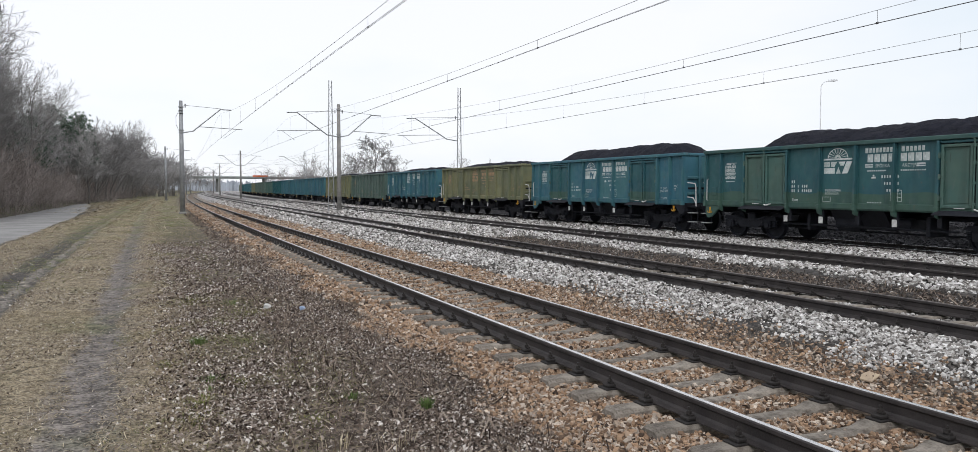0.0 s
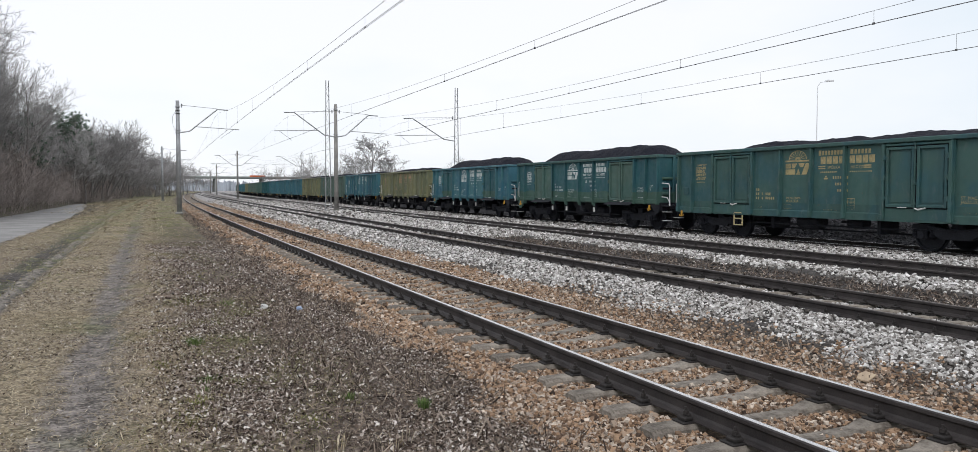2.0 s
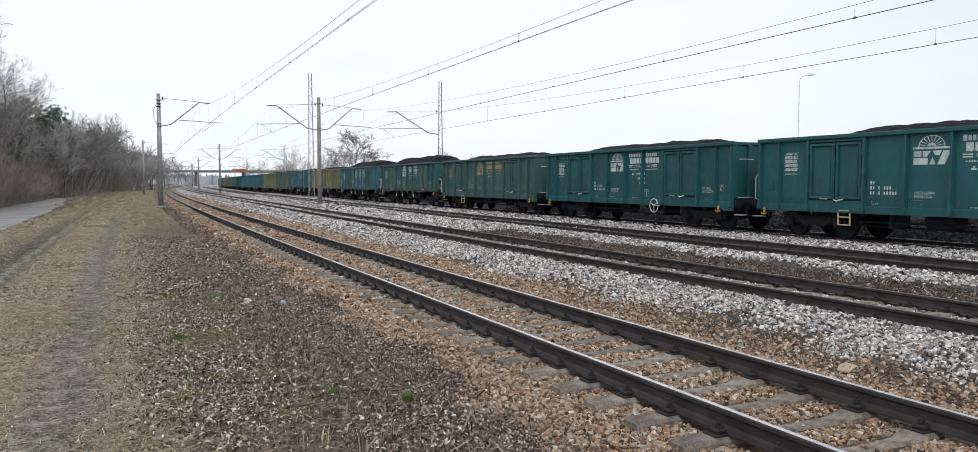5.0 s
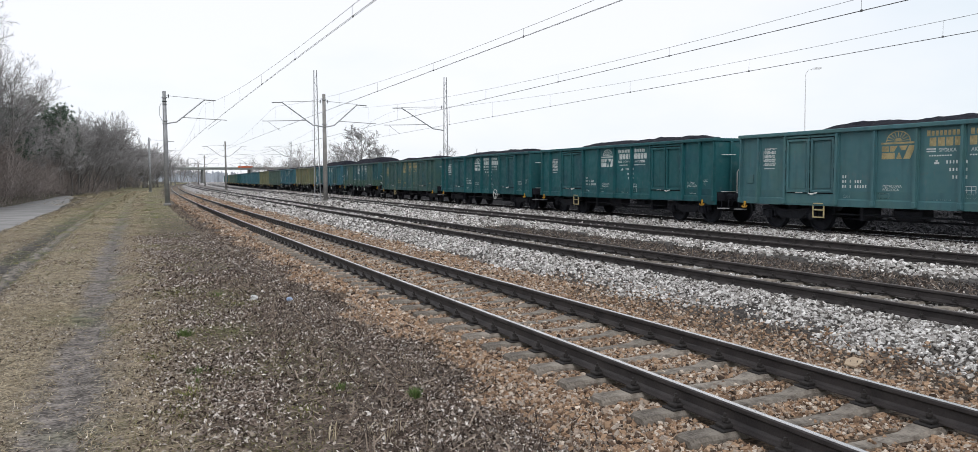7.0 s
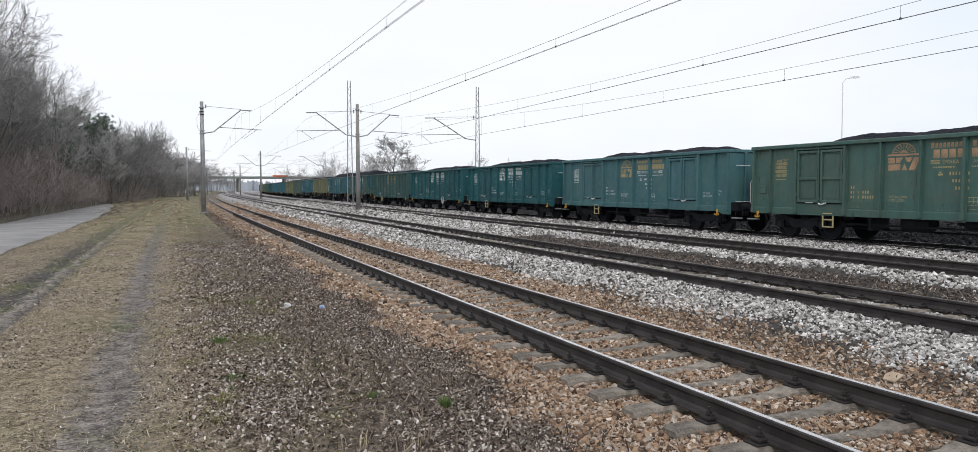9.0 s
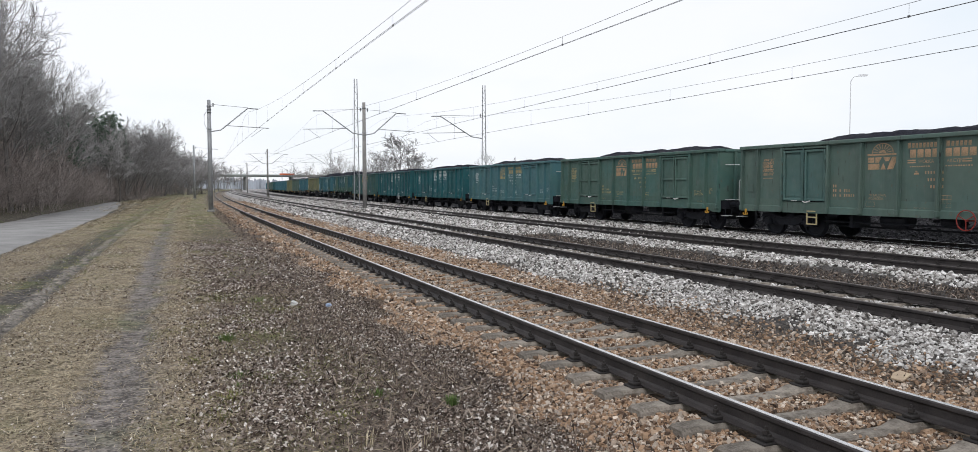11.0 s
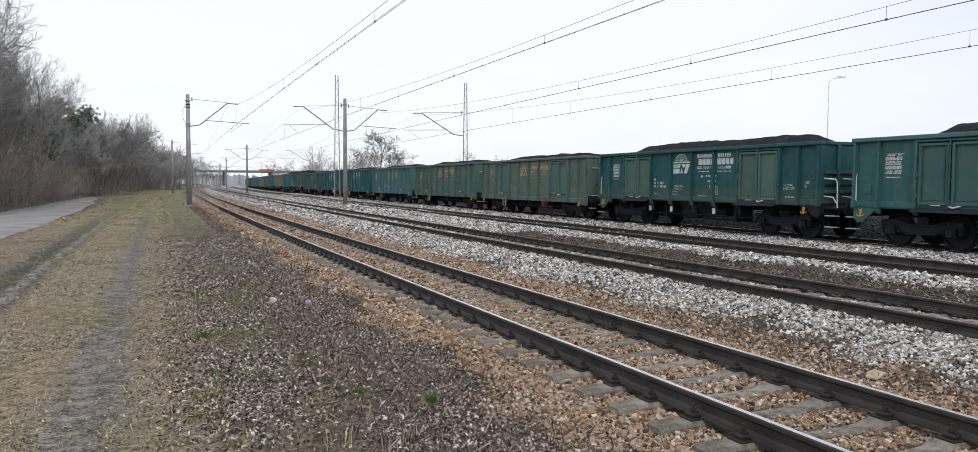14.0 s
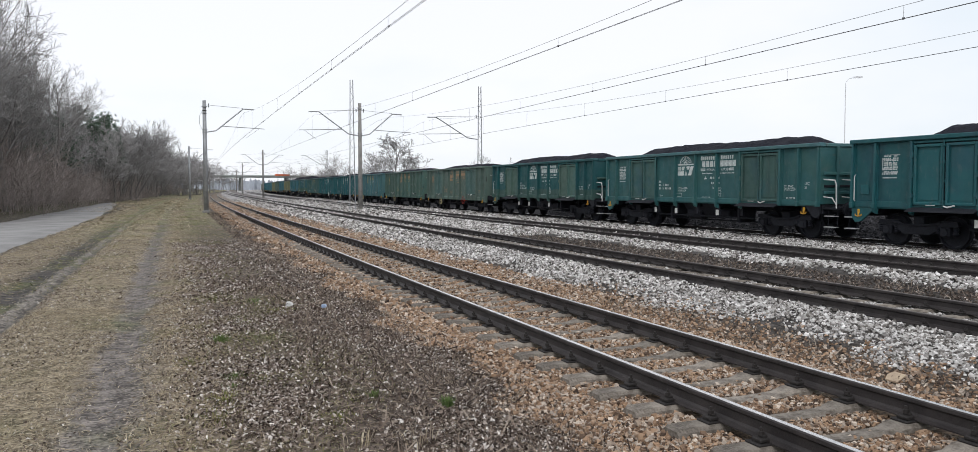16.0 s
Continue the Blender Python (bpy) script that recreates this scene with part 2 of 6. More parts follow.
    # the ruts fade into dead grass farther along
    along = n.new("ShaderNodeMapRange"); along.inputs[1].default_value, along.inputs[2].default_value, along.inputs[4].default_value = 26, 58, 0.85
    l.new(sep.outputs[1], along.inputs[0])
    strip_l = n.new("ShaderNodeMapRange"); strip_l.inputs[1].default_value, strip_l.inputs[2].default_value = -4.6, -3.8
    past = n.new("ShaderNodeMapRange"); past.inputs[1].default_value, past.inputs[2].default_value, past.inputs[4].default_value = 98, 118, 4.6
    l.new(sep.outputs[1], past.inputs[0]); l.new(math_node("ADD", lane, past.outputs[0]), strip_l.inputs[0])
    strip_r = n.new("ShaderNodeMapRange"); strip_r.inputs[1].default_value, strip_r.inputs[2].default_value = 2.9, 2.1
    l.new(lane, strip_r.inputs[0])
    turf = n.new("ShaderNodeMix"); turf.data_type = "RGBA"
    tone = n.new("ShaderNodeMix"); tone.data_type = "RGBA"
    tone.inputs[6].default_value, tone.inputs[7].default_value = (0.235, 0.19, 0.145, 1), (0.17, 0.18, 0.075, 1)
    spread = n.new("ShaderNodeMapRange"); spread.inputs[1].default_value, spread.inputs[2].default_value = 0.38, 0.62
    l.new(noise_of(0.45, 8), spread.inputs[0]); l.new(spread.outputs[0], tone.inputs[0]); l.new(tone.outputs[2], turf.inputs[7])
    l.new(math_node("MULTIPLY", along.outputs[0], math_node("MULTIPLY", strip_l.outputs[0], strip_r.outputs[0])), turf.inputs[0])
    l.new(green.outputs[2], turf.inputs[6])
    grain = n.new("ShaderNodeMapRange"); grain.inputs[1].default_value, grain.inputs[2].default_value = 0.41, 0.60
    grain.inputs[3].default_value, grain.inputs[4].default_value = 0.38, 1.65
    l.new(math_node("ADD", math_node("MULTIPLY", noise_of(30, 8), 0.6), math_node("MULTIPLY", noise_of(5.5, 4), 0.4)), grain.inputs[0])
    hs = n.new("ShaderNodeHueSaturation"); l.new(turf.outputs[2], hs.inputs["Color"]); l.new(grain.outputs[0], hs.inputs["Value"])
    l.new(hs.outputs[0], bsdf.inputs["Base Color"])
    b = n.new("ShaderNodeBump"); b.inputs["Strength"].default_value, b.inputs["Distance"].default_value = 0.8, 0.03
    l.new(noise_of(28, 8), b.inputs["Height"]); l.new(b.outputs[0], bsdf.inputs["Normal"])
    return m


EARTH = ground_material()

# ---- the lines: centre of each track across the plan, by the distance ahead ----
TRACKS = [(4.95, 0.0, 1.35e-4), (10.3, 0.010, 0.7e-4), (16.1, 0.010, 1.0e-4), (20.1, 0.0, 1.55e-4)]
NOMINAL = [4.95, 9.7, 15.6, 20.1]


def centre(k, y):
    a, b, c = TRACKS[k]
    y1 = np.minimum(y, 380.0)
    return a + b * y1 + c * y1 * y1 + (np.asarray(y) - y1) * (b + 2 * c * 380)


def across(u, y):
    """The plan's x for a lane u at the distance y: lanes run with the tracks."""
    cs = [centre(k, y) for k in range(4)]
    knots = [-1e4] + NOMINAL + [1e4]
    vals = [cs[0] - 1e4 - NOMINAL[0]] + cs + [cs[3] + 1e4 - NOMINAL[3]]
    return np.interp(u, knots, vals)


PROFILE = [(-400, 0.4), (-30, 0.5), (-14, 0.25), (-9.9, -0.05), (-9.4, -0.29), (-4.8, -0.29), (-4.3, -0.2), (-3.3, -0.17), (-2.8, -0.23), (-2.53, -0.25), (-2.38, -0.19), (-2.28, -0.19), (-2.16, -0.24), (-1.88, -0.165), (-1.0, -0.2),
           (-0.55, -0.235), (-0.1, -0.185), (1.5, -0.18), (2.5, -0.21), (3.0, -0.29), (3.3, -0.29), (3.8, -0.245), (6.15, -0.245), (6.6, -0.28), (7.2, -0.26),
           (8.1, -0.13), (8.7, -0.13), (8.95, -0.24), (10.45, -0.24), (10.8, -0.16), (11.3, -0.2), (12.5, -0.2), (13.2, -0.13), (14.4, -0.13), (14.8, -0.24), (16.4, -0.24),
           (16.9, -0.11), (18.4, -0.06), (19.1, -0.02), (19.5, -0.10), (21.4, -0.09), (22.4, 0.15), (23.4, 0.62), (25, 0.75), (27, 0.3), (32, -0.3), (60, -0.3), (400, -0.3)]


def level(u, y):
    z = np.interp(u, [p[0] for p in PROFILE], [p[1] for p in PROFILE])
    return z + 0.018 * np.sin(1.7 * u + 0.9 * y) * np.sin(0.6 * y - 0.8 * u) * (np.abs(u) < 40) * np.where((u > 3.3) & (u < 6.6), 0.3, 1)


def grid_ground():
    us = np.concatenate([[-3000, -1000, -400, -150, -60, -30, -20], np.arange(-14, -3.51, 0.25), np.arange(-3.4, 3.41, 0.1), np.arange(3.6, 24.01, 0.2), [26, 30, 40, 60, 100, 200, 400, 1000, 3000]])
    ys = np.concatenate([[-400, -100, -40, -20, -10], np.arange(-5, 40, 0.3), np.arange(40, 120, 1.5), np.arange(120, 400, 8), [400, 450, 520, 650, 900, 1400, 2200, 4000]])
    verts, lane = [], []
    for y in ys:
        x, z = across(us, y), level(us, y)
        verts += list(zip(x.tolist(), [float(y)] * len(us), z.tolist()))
        lane += us.tolist()
    n = len(us)
    faces = [(j * n + i, j * n + i + 1, (j + 1) * n + i + 1, (j + 1) * n + i) for j in range(len(ys) - 1) for i in range(n - 1)]
    me = bpy.data.meshes.new("ground")
    me.from_pydata(verts, [], faces)
    me.attributes.new("lane", "FLOAT", "POINT").data.foreach_set("value", lane)
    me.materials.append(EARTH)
    me.polygons.foreach_set("use_smooth", [True] * len(faces))
    return tagged(new("ground", me), "brown trackside earth with wheel ruts, leaf litter and grit", "ground", kind="structure")


ground = grid_ground()


def bend(y):
    """The verge closes in on the path farther along."""
    return -0.0007 * max(0.0, y - 45) ** 2


def strip(u0, u1, y0, y1, lift, step, mat, name, thick=0.05):
    b = Build()
    ys = np.arange(y0, y1 + 0.01, step)
    for y in ys:
        for u, dz in ((u0, -thick), (u0 + 0.06, 0), ((u0 + u1) / 2, 0.03), (u1 - 0.06, 0), (u1, -thick)):
            w = 0.12 * math.sin(0.31 * y + u) + 0.05 * math.sin(1.9 * y + 2 * u)
            b.v.append((float(across(u + w + bend(y) * (u - u0) / (u1 - u0), y)), float(y), float(level(u, y)) * 0 - 0.29 + lift + dz))
    for j in range(len(ys) - 1):
        for i in range(4):
            b.f.append((j * 5 + i, j * 5 + i + 1, (j + 1) * 5 + i + 1, (j + 1) * 5 + i)); b.s.append(0)
    return new(name, b.mesh(name, mat, smooth=True))


tagged(strip(-9.3, -4.9, -6, 113, 0.05, 1.0, ASPHALT, "path"), "narrow worn grey asphalt path along the wood", "path", kind="structure")

# ---- rails and sleepers ----
RAIL = [(-0.075, -0.172), (0.075, -0.172), (0.075, -0.160), (0.030, -0.146), (0.010, -0.125), (0.009, -0.062), (0.020, -0.046), (0.036, -0.038),
        (0.036, -0.012), (0.026, -0.002), (0.019, -0.0005), (-0.019, -0.0005), (-0.026, -0.002), (-0.036, -0.012), (-0.036, -0.038), (-0.020, -0.046), (-0.009, -0.062), (-0.010, -0.125), (-0.030, -0.146), (-0.075, -0.160)]


def rail(k, side, head, lift=0.0):
    b = Build()
    ys = np.concatenate([np.arange(-30, 60, 3.0), np.arange(60, 420, 6.0)])
    n = len(RAIL)
    for y in ys:
        x = float(centre(k, y)) + side * 0.7525
        b.v += [(x + p, float(y), q + lift) for p, q in RAIL]
    for j in range(len(ys) - 1):
        for i in range(n):
            i2 = (i + 1) % n
            b.f.append((j * n + i2, j * n + i, (j + 1) * n + i, (j + 1) * n + i2)); b.s.append(1 if i == 10 else 2 if i in (9, 11) else 0)
    return b.mesh("rail", RAIL_RUST, head, RAIL_WORN if head == RAIL_HEAD else RAIL_DULL)


def sleeper_mesh(dip=1.0):
    """A concrete sleeper with raised rail seats, a sunken waist and bevelled edges."""
    b = Build()
    stations = [(-1.25, 0.0), (-1.22, 0.0), (-0.98, 0.0), (-0.52, 0.0), (-0.38, -0.035), (0.0, -0.045), (0.38, -0.035), (0.52, 0.0), (0.98, 0.0), (1.22, 0.0), (1.25, 0.0)]
    for i, (x, dz) in enumerate(stations):
        w = 0.11 if abs(x) > 0.45 else 0.09
        t = -0.184 + dz * dip - (0.02 if i in (0, len(stations) - 1) else 0)
        b.v += [(x, -w - 0.02, -0.38), (x, -w, t - 0.03), (x, -w + 0.03, t), (x, w - 0.03, t), (x, w, t - 0.03), (x, w + 0.02, -0.38)]
    for i in range(len(stations) - 1):
        for k in range(5):
            b.f.append((i * 6 + k, i * 6 + k + 1, (i + 1) * 6 + k + 1, (i + 1) * 6 + k)); b.s.append(0)
    b.f += [(0, 1, 2, 3, 4, 5)[::-1], tuple(range(60, 66))]; b.s += [0, 0]
    me = b.mesh("sleeper", SLEEPER)
    return me


def fastening_mesh():
    """A ribbed base plate with a clamp and a bolt on either side of the rail."""
    b = Build()
    b.box(-0.185, 0.185, -0.08, 0.08, -0.184, -0.168, bevel=0.004)
    for s in (-1, 1):
        b.box(s * 0.105 - 0.045, s * 0.105 + 0.045, -0.055, 0.055, -0.168, -0.135, bevel=0.008)
        b.box(s * 0.085 - 0.022, s * 0.085 + 0.022, -0.032, 0.032, -0.14, -0.115, bevel=0.005)
        b.lathe([(0.026, -0.12), (0.026, -0.09), (0.013, -0.088), (0.013, -0.06)], "z", (s * 0.10, 0, 0), 6)
    return b.mesh("fastening", IRON)


SLEEPER_MESH, FLAT_SLEEPER, FASTENING = sleeper_mesh(), sleeper_mesh(0.0), fastening_mesh()
RAIL_LABELS = ["railway track with polished rail heads on concrete sleepers", "railway track with dark rails in pale ballast",
               "railway track with dull dark rails and soiled ballast", "railway track with coal-blackened ballast under the train"]
tracks = []
for k in range(4):
    t = tagged(new("railway_track"), RAIL_LABELS[k], "railway track", "parallel railway tracks")
    tracks.append(t)
    for s in (-1, 1):
        part("rail", rail(k, s, RAIL_HEAD if k in (0, 3) else RAIL_DULL, 0.07 if k == 3 else 0.0), None, t)


def lay_sleepers(k, y0, singles, y1):
    rng = random.Random(k)
    t, y, i = tracks[k], y0, 0
    rest = Build()
    base = [(v.co.x, v.co.y, v.co.z) for v in SLEEPER_MESH.vertices]
    faces = [tuple(p.vertices) for p in SLEEPER_MESH.polygons]
    while y < y1:
        slope = math.degrees(math.atan(TRACKS[k][1] + 2 * TRACKS[k][2] * y))
        m = pose(float(centre(k, y)), y, rng.uniform(-0.006, 0.004), 0, 0, -slope + rng.uniform(-0.5, 0.5))
        if y < singles:
            part("sleeper", SLEEPER_MESH if k == 0 else FLAT_SLEEPER, None, t, at=m)
            for s in (-1, 1):
                part("fastening", FASTENING, None, t, at=m @ pose(s * 0.7525, 0, 0))
        elif y < 150:
            rest.add([m @ Vector(p) for p in base], faces)
        y += 0.6
        i += 1
    if rest.v:
        tagged(part("sleeper_bed", rest, SLEEPER, t), kind="stuff")


lay_sleepers(0, 0.37, 60, 150)
lay_sleepers(1, 2.1, 40, 90)
lay_sleepers(2, 4.2, 30, 60)


# ---- coal wagons ----
def paint(name, colour, patch, rust=0.25, amount=0.5, chalk=0.0, band=None, scratch=0.0):
    """Weathered wagon paint: faded blotches, repainted patches, rain streaks, scuffs and rust."""
    m = bpy.data.materials.new(name)
    m.use_nodes = True
    n, l = m.node_tree.nodes, m.node_tree.links
    bsdf = n["Principled BSDF"]
    tc = n.new("ShaderNodeTexCoord")
    info = n.new("ShaderNodeObjectInfo")
    shift = n.new("ShaderNodeVectorMath"); shift.operation = "ADD"
    sc = n.new("ShaderNodeVectorMath"); sc.operation = "SCALE"
    cx = n.new("ShaderNodeCombineXYZ")
    for i in range(3):
        l.new(info.outputs["Random"], cx.inputs[i])
    l.new(cx.outputs[0], sc.inputs[0]); sc.inputs["Scale"].default_value = 40
    l.new(tc.outputs["Object"], shift.inputs[0]); l.new(sc.outputs[0], shift.inputs[1])

    def tex(scale, stretch=(1, 1, 1), detail=6):
        mp = n.new("ShaderNodeMapping"); mp.inputs[3].default_value = stretch
        l.new(shift.outputs[0], mp.inputs[0])
        t = n.new("ShaderNodeTexNoise"); t.inputs["Scale"].default_value, t.inputs["Detail"].default_value = scale, detail
        l.new(mp.outputs[0], t.inputs[0])
        return t.outputs[0]

    def rng(sock, a, b, c=0.0, d=1.0):
        r = n.new("ShaderNodeMapRange")
        for i, v in zip((1, 2, 3, 4), (a, b, c, d)):
            r.inputs[i].default_value = v
        l.new(sock, r.inputs[0])
        return r.outputs[0]

    def mixc(fac, a, b):
        x = n.new("ShaderNodeMix"); x.data_type = "RGBA"
        l.new(fac, x.inputs[0])
        for i, v in ((6, a), (7, b)):
            if isinstance(v, tuple):
                x.inputs[i].default_value = (*v, 1)
            else:
                l.new(v, x.inputs[i])
        return x.outputs[2]

    base = mixc(rng(tex(0.9, (1, 1, 1)), 0.62 - 0.3 * amount, 0.70 - 0.2 * amount), colour, patch)
    sep = n.new("ShaderNodeSeparateXYZ"); l.new(tc.outputs["Object"], sep.inputs[0])
    if band:
        # a repainted upper part, cut off by a nearly straight edge
        edge = n.new("ShaderNodeMath"); edge.operation = "MULTIPLY_ADD"
        l.new(tex(0.7, (0, 1, 0), 2), edge.inputs[0]); edge.inputs[1].default_value = 0.25; l.new(sep.outputs[2], edge.inputs[2])
        base = mixc(rng(edge.outputs[0], 1.735, 1.755, 1, 0), base, band)
    base = mixc(rng(tex(1.3, (1, 3.1, 0.22), 9), 0.52, 0.78, 0, 0.45), base, tuple(0.4 * c for c in colour))
    grime = n.new("ShaderNodeMath"); grime.operation = "MULTIPLY"
    l.new(rng(tex(1.1, (1, 1, 0.8), 8), 0.42, 0.66), grime.inputs[0]); grime.inputs[1].default_value = 0.28
    base = mixc(grime.outputs[0], base, tuple(0.55 * c + 0.006 for c in colour))
    if scratch:
        turn = n.new("ShaderNodeMapping"); turn.inputs[2].default_value = (radians(38), 0, 0); turn.inputs[3].default_value = (1, 5.0, 0.5)
        l.new(shift.outputs[0], turn.inputs[0])
        sn = n.new("ShaderNodeTexNoise"); sn.inputs["Scale"].default_value, sn.inputs["Detail"].default_value = 3.0, 5
        l.new(turn.outputs[0], sn.inputs[0])
        base = mixc(rng(sn.outputs[0], 0.66, 0.69, 0, scratch), base, (0.018, 0.017, 0.018))
    base = mixc(rng(tex(5.0, (1, 1, 1), 10), 0.66, 0.74, 0, rust), base, (0.13, 0.06, 0.03))
    base = mixc(rng(tex(3.0, (1, 2.5, 1), 3), 0.60, 0.72, 0, 0.25 + chalk), base, tuple(0.25 * c + 0.10 for c in colour))
    hs = n.new("ShaderNodeHueSaturation"); l.new(base, hs.inputs["Color"]); l.new(rng(info.outputs["Random"], 0, 1, 0.97, 1.19), hs.inputs["Value"])
    l.new(hs.outputs[0], bsdf.inputs["Base Color"])
    l.new(rng(tex(4), 0.3, 0.7, 0.45, 0.75), bsdf.inputs["Roughness"])
    bp = n.new("ShaderNodeBump"); bp.inputs["Strength"].default_value, bp.inputs["Distance"].default_value = 0.5, 0.025
    l.new(tex(1.6, (1, 1, 1), 3), bp.inputs["Height"]); l.new(bp.outputs[0], bsdf.inputs["Normal"])
    return m


PAINTS = {
    "teal": paint("bright_teal_paint", (0.007, 0.082, 0.091), (0.010, 0.068, 0.084), 0.1, 0.35),
    "green": paint("dull_green_paint", (0.060, 0.112, 0.090), (0.048, 0.112, 0.096), 0.3, 0.5, 0.05, None, 0.6),
    "deep": paint("deep_green_paint", (0.036, 0.088, 0.077), (0.024, 0.080, 0.088), 0.2, 0.5, 0.03),
    "sea": paint("faded_sea_green_paint", (0.046, 0.128, 0.142), (0.054, 0.134, 0.134), 0.2, 0.5, 0.05),
    "patched": paint("patched_teal_and_green_paint", (0.018, 0.080, 0.096), (0.024, 0.094, 0.100), 0.2, 0.6, 0.02, (0.044, 0.094, 0.070)),
    "banded": paint("teal_paint_over_old_green", (0.006, 0.074, 0.078), (0.008, 0.062, 0.070), 0.15, 0.4, 0.0, (0.034, 0.078, 0.066)),
    "worn": paint("worn_teal_paint", (0.022, 0.100, 0.104), (0.030, 0.104, 0.098), 0.2, 0.5, 0.03),
    "blue": paint("blue_teal_paint", (0.030, 0.112, 0.150), (0.042, 0.132, 0.146), 0.25, 0.6, 0.05),
    "olive": paint("faded_olive_paint", (0.176, 0.176, 0.091), (0.124, 0.141, 0.085), 0.35, 0.6, 0.1),
    "aqua": paint("worn_aqua_paint", (0.060, 0.122, 0.112), (0.060, 0.112, 0.096), 0.3, 0.5, 0.05, None, 0.5),
    "drab": paint("faded_grey_green_paint", (0.080, 0.122, 0.100), (0.070, 0.118, 0.100), 0.4, 0.6, 0.06, None, 0.85),
}
# grime of the running gear, and the painted shade behind the doors
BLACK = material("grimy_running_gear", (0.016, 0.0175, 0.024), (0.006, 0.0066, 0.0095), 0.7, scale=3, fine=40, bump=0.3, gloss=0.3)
COAL = material("coal", (0.017, 0.018, 0.027), (0.006, 0.0065, 0.010), 0.85, scale=5, fine=26, bump=1.0, dist=0.05, gloss=0.12)
WHITE = material("scuffed_white_lettering", (0.62, 0.66, 0.64), (0.34, 0.40, 0.38), 0.7, scale=3, fine=25, bump=0, mix=0.3)
GOLD = material("yellowed_lettering", (0.42, 0.34, 0.17), (0.22, 0.20, 0.11), 0.7, scale=3, fine=25, bump=0, mix=0.3)
FADED = material("half_gone_orange_lettering", (0.46, 0.29, 0.17), (0.20, 0.17, 0.11), 0.7, scale=4, fine=25, bump=0, mix=0.4)
WHITE_RAIL = material("white_painted_handrail", (0.70, 0.70, 0.68), (0.5, 0.5, 0.48), 0.6, bump=0.1)
YELLOW = material("yellow_hook_paint", (0.55, 0.30, 0.03), (0.35, 0.18, 0.03), 0.6, bump=0.2)
PALE_YELLOW = material("pale_yellow_ladder_paint", (0.50, 0.42, 0.22), (0.36, 0.30, 0.17), 0.6, bump=0.1)
RED = material("red_handwheel_paint", (0.30, 0.035, 0.025), (0.16, 0.025, 0.02), 0.6, bump=0.2)
STEP_PAINT = material("worn_step_paint", (0.42, 0.42, 0.42), (0.22, 0.22, 0.22), 0.7, bump=0.1)
PLATE = material("white_placard", (0.62, 0.62, 0.60), (0.42, 0.42, 0.40), 0.6, scale=6, bump=0.05)

OFFS = ([0.84, 1.99, 3.95, 5.21, 6.48, 7.72, 9.02, 11.04, 11.98], [0.84, 2.01, 3.98, 5.28, 6.58, 7.85, 9.14, 11.12, 11.92])
DOORS = ((2.97, 10.03), (2.995, 10.13))
FLOOR_Z, RIM_Z, SIDE = 1.20, 3.02, 1.40
APRON, RAIL_LIFT = (0.86, 1.12), 0.07  # foot of the side sheet by kind; the fourth track lies a little higher


def body_mesh():
    """The open box: floor, two sides and two ends with thickness, all one welded shell."""
    b = Build()
    y0, y1, t = -6.4, 6.4, 0.06
    ring = lambda d, z: [(-SIDE + d, y0 + d, z), (SIDE - d, y0 + d, z), (SIDE - d, y1 - d, z), (-SIDE + d, y1 - d, z)]
    v = ring(0, FLOOR_Z) + ring(0, RIM_Z) + ring(t, RIM_Z) + ring(t, FLOOR_Z + 0.08)
    f = [(3, 2, 1, 0), (12, 13, 14, 15)]
    for k in range(3):
        f += [(4 * k + i, 4 * k + (i + 1) % 4, 4 * k + 4 + (i + 1) % 4, 4 * k + 4 + i) for i in range(4)]
    b.add(v, f)
    return b.mesh("body")


def end_rib_mesh():
    return Build().box(-SIDE + 0.1, SIDE - 0.1, 0, 0.07, 0, 0.11, bevel=0.02).mesh("end_rib")


def end_post_mesh():
    return Build().box(-0.06, 0.06, 0, 0.10, FLOOR_Z, RIM_Z - 0.02, bevel=0.02).mesh("end_post")


def rim_mesh():
    b = Build()
    y0, y1 = -6.4, 6.4
    for x in (-SIDE + 0.02, SIDE - 0.02):
        b.box(x - 0.14, x + 0.14, y0 - 0.05, y1 + 0.05, RIM_Z - 0.03, RIM_Z + 0.09, bevel=0.018)
    for y in (y0, y1):
        b.box(-SIDE + 0.165, SIDE - 0.165, y - 0.06, y + 0.06, RIM_Z - 0.03, RIM_Z + 0.08, bevel=0.018)
    return b.mesh("top_rail")


def post_mesh(foot):
    """A pressed side post that tapers upwards, with a broader foot."""
    b = Build()
    b.prism([(-0.135, foot + 0.06), (-0.095, RIM_Z - 0.03), (0.0, RIM_Z - 0.03), (0.0, foot + 0.06)], "y", -0.035, 0.035)
    b.prism([(-0.06, foot + 0.06), (-0.045, RIM_Z - 0.03), (0.0, RIM_Z - 0.03), (0.0, foot + 0.06)], "y", -0.06, 0.06)
    b.box(-0.15, 0.0, -0.055, 0.055, foot, foot + 0.16, bevel=0.012)
    return b.mesh("side_post")


DOOR_Z0, DOOR_Z1 = 1.25, RIM_Z - 0.15


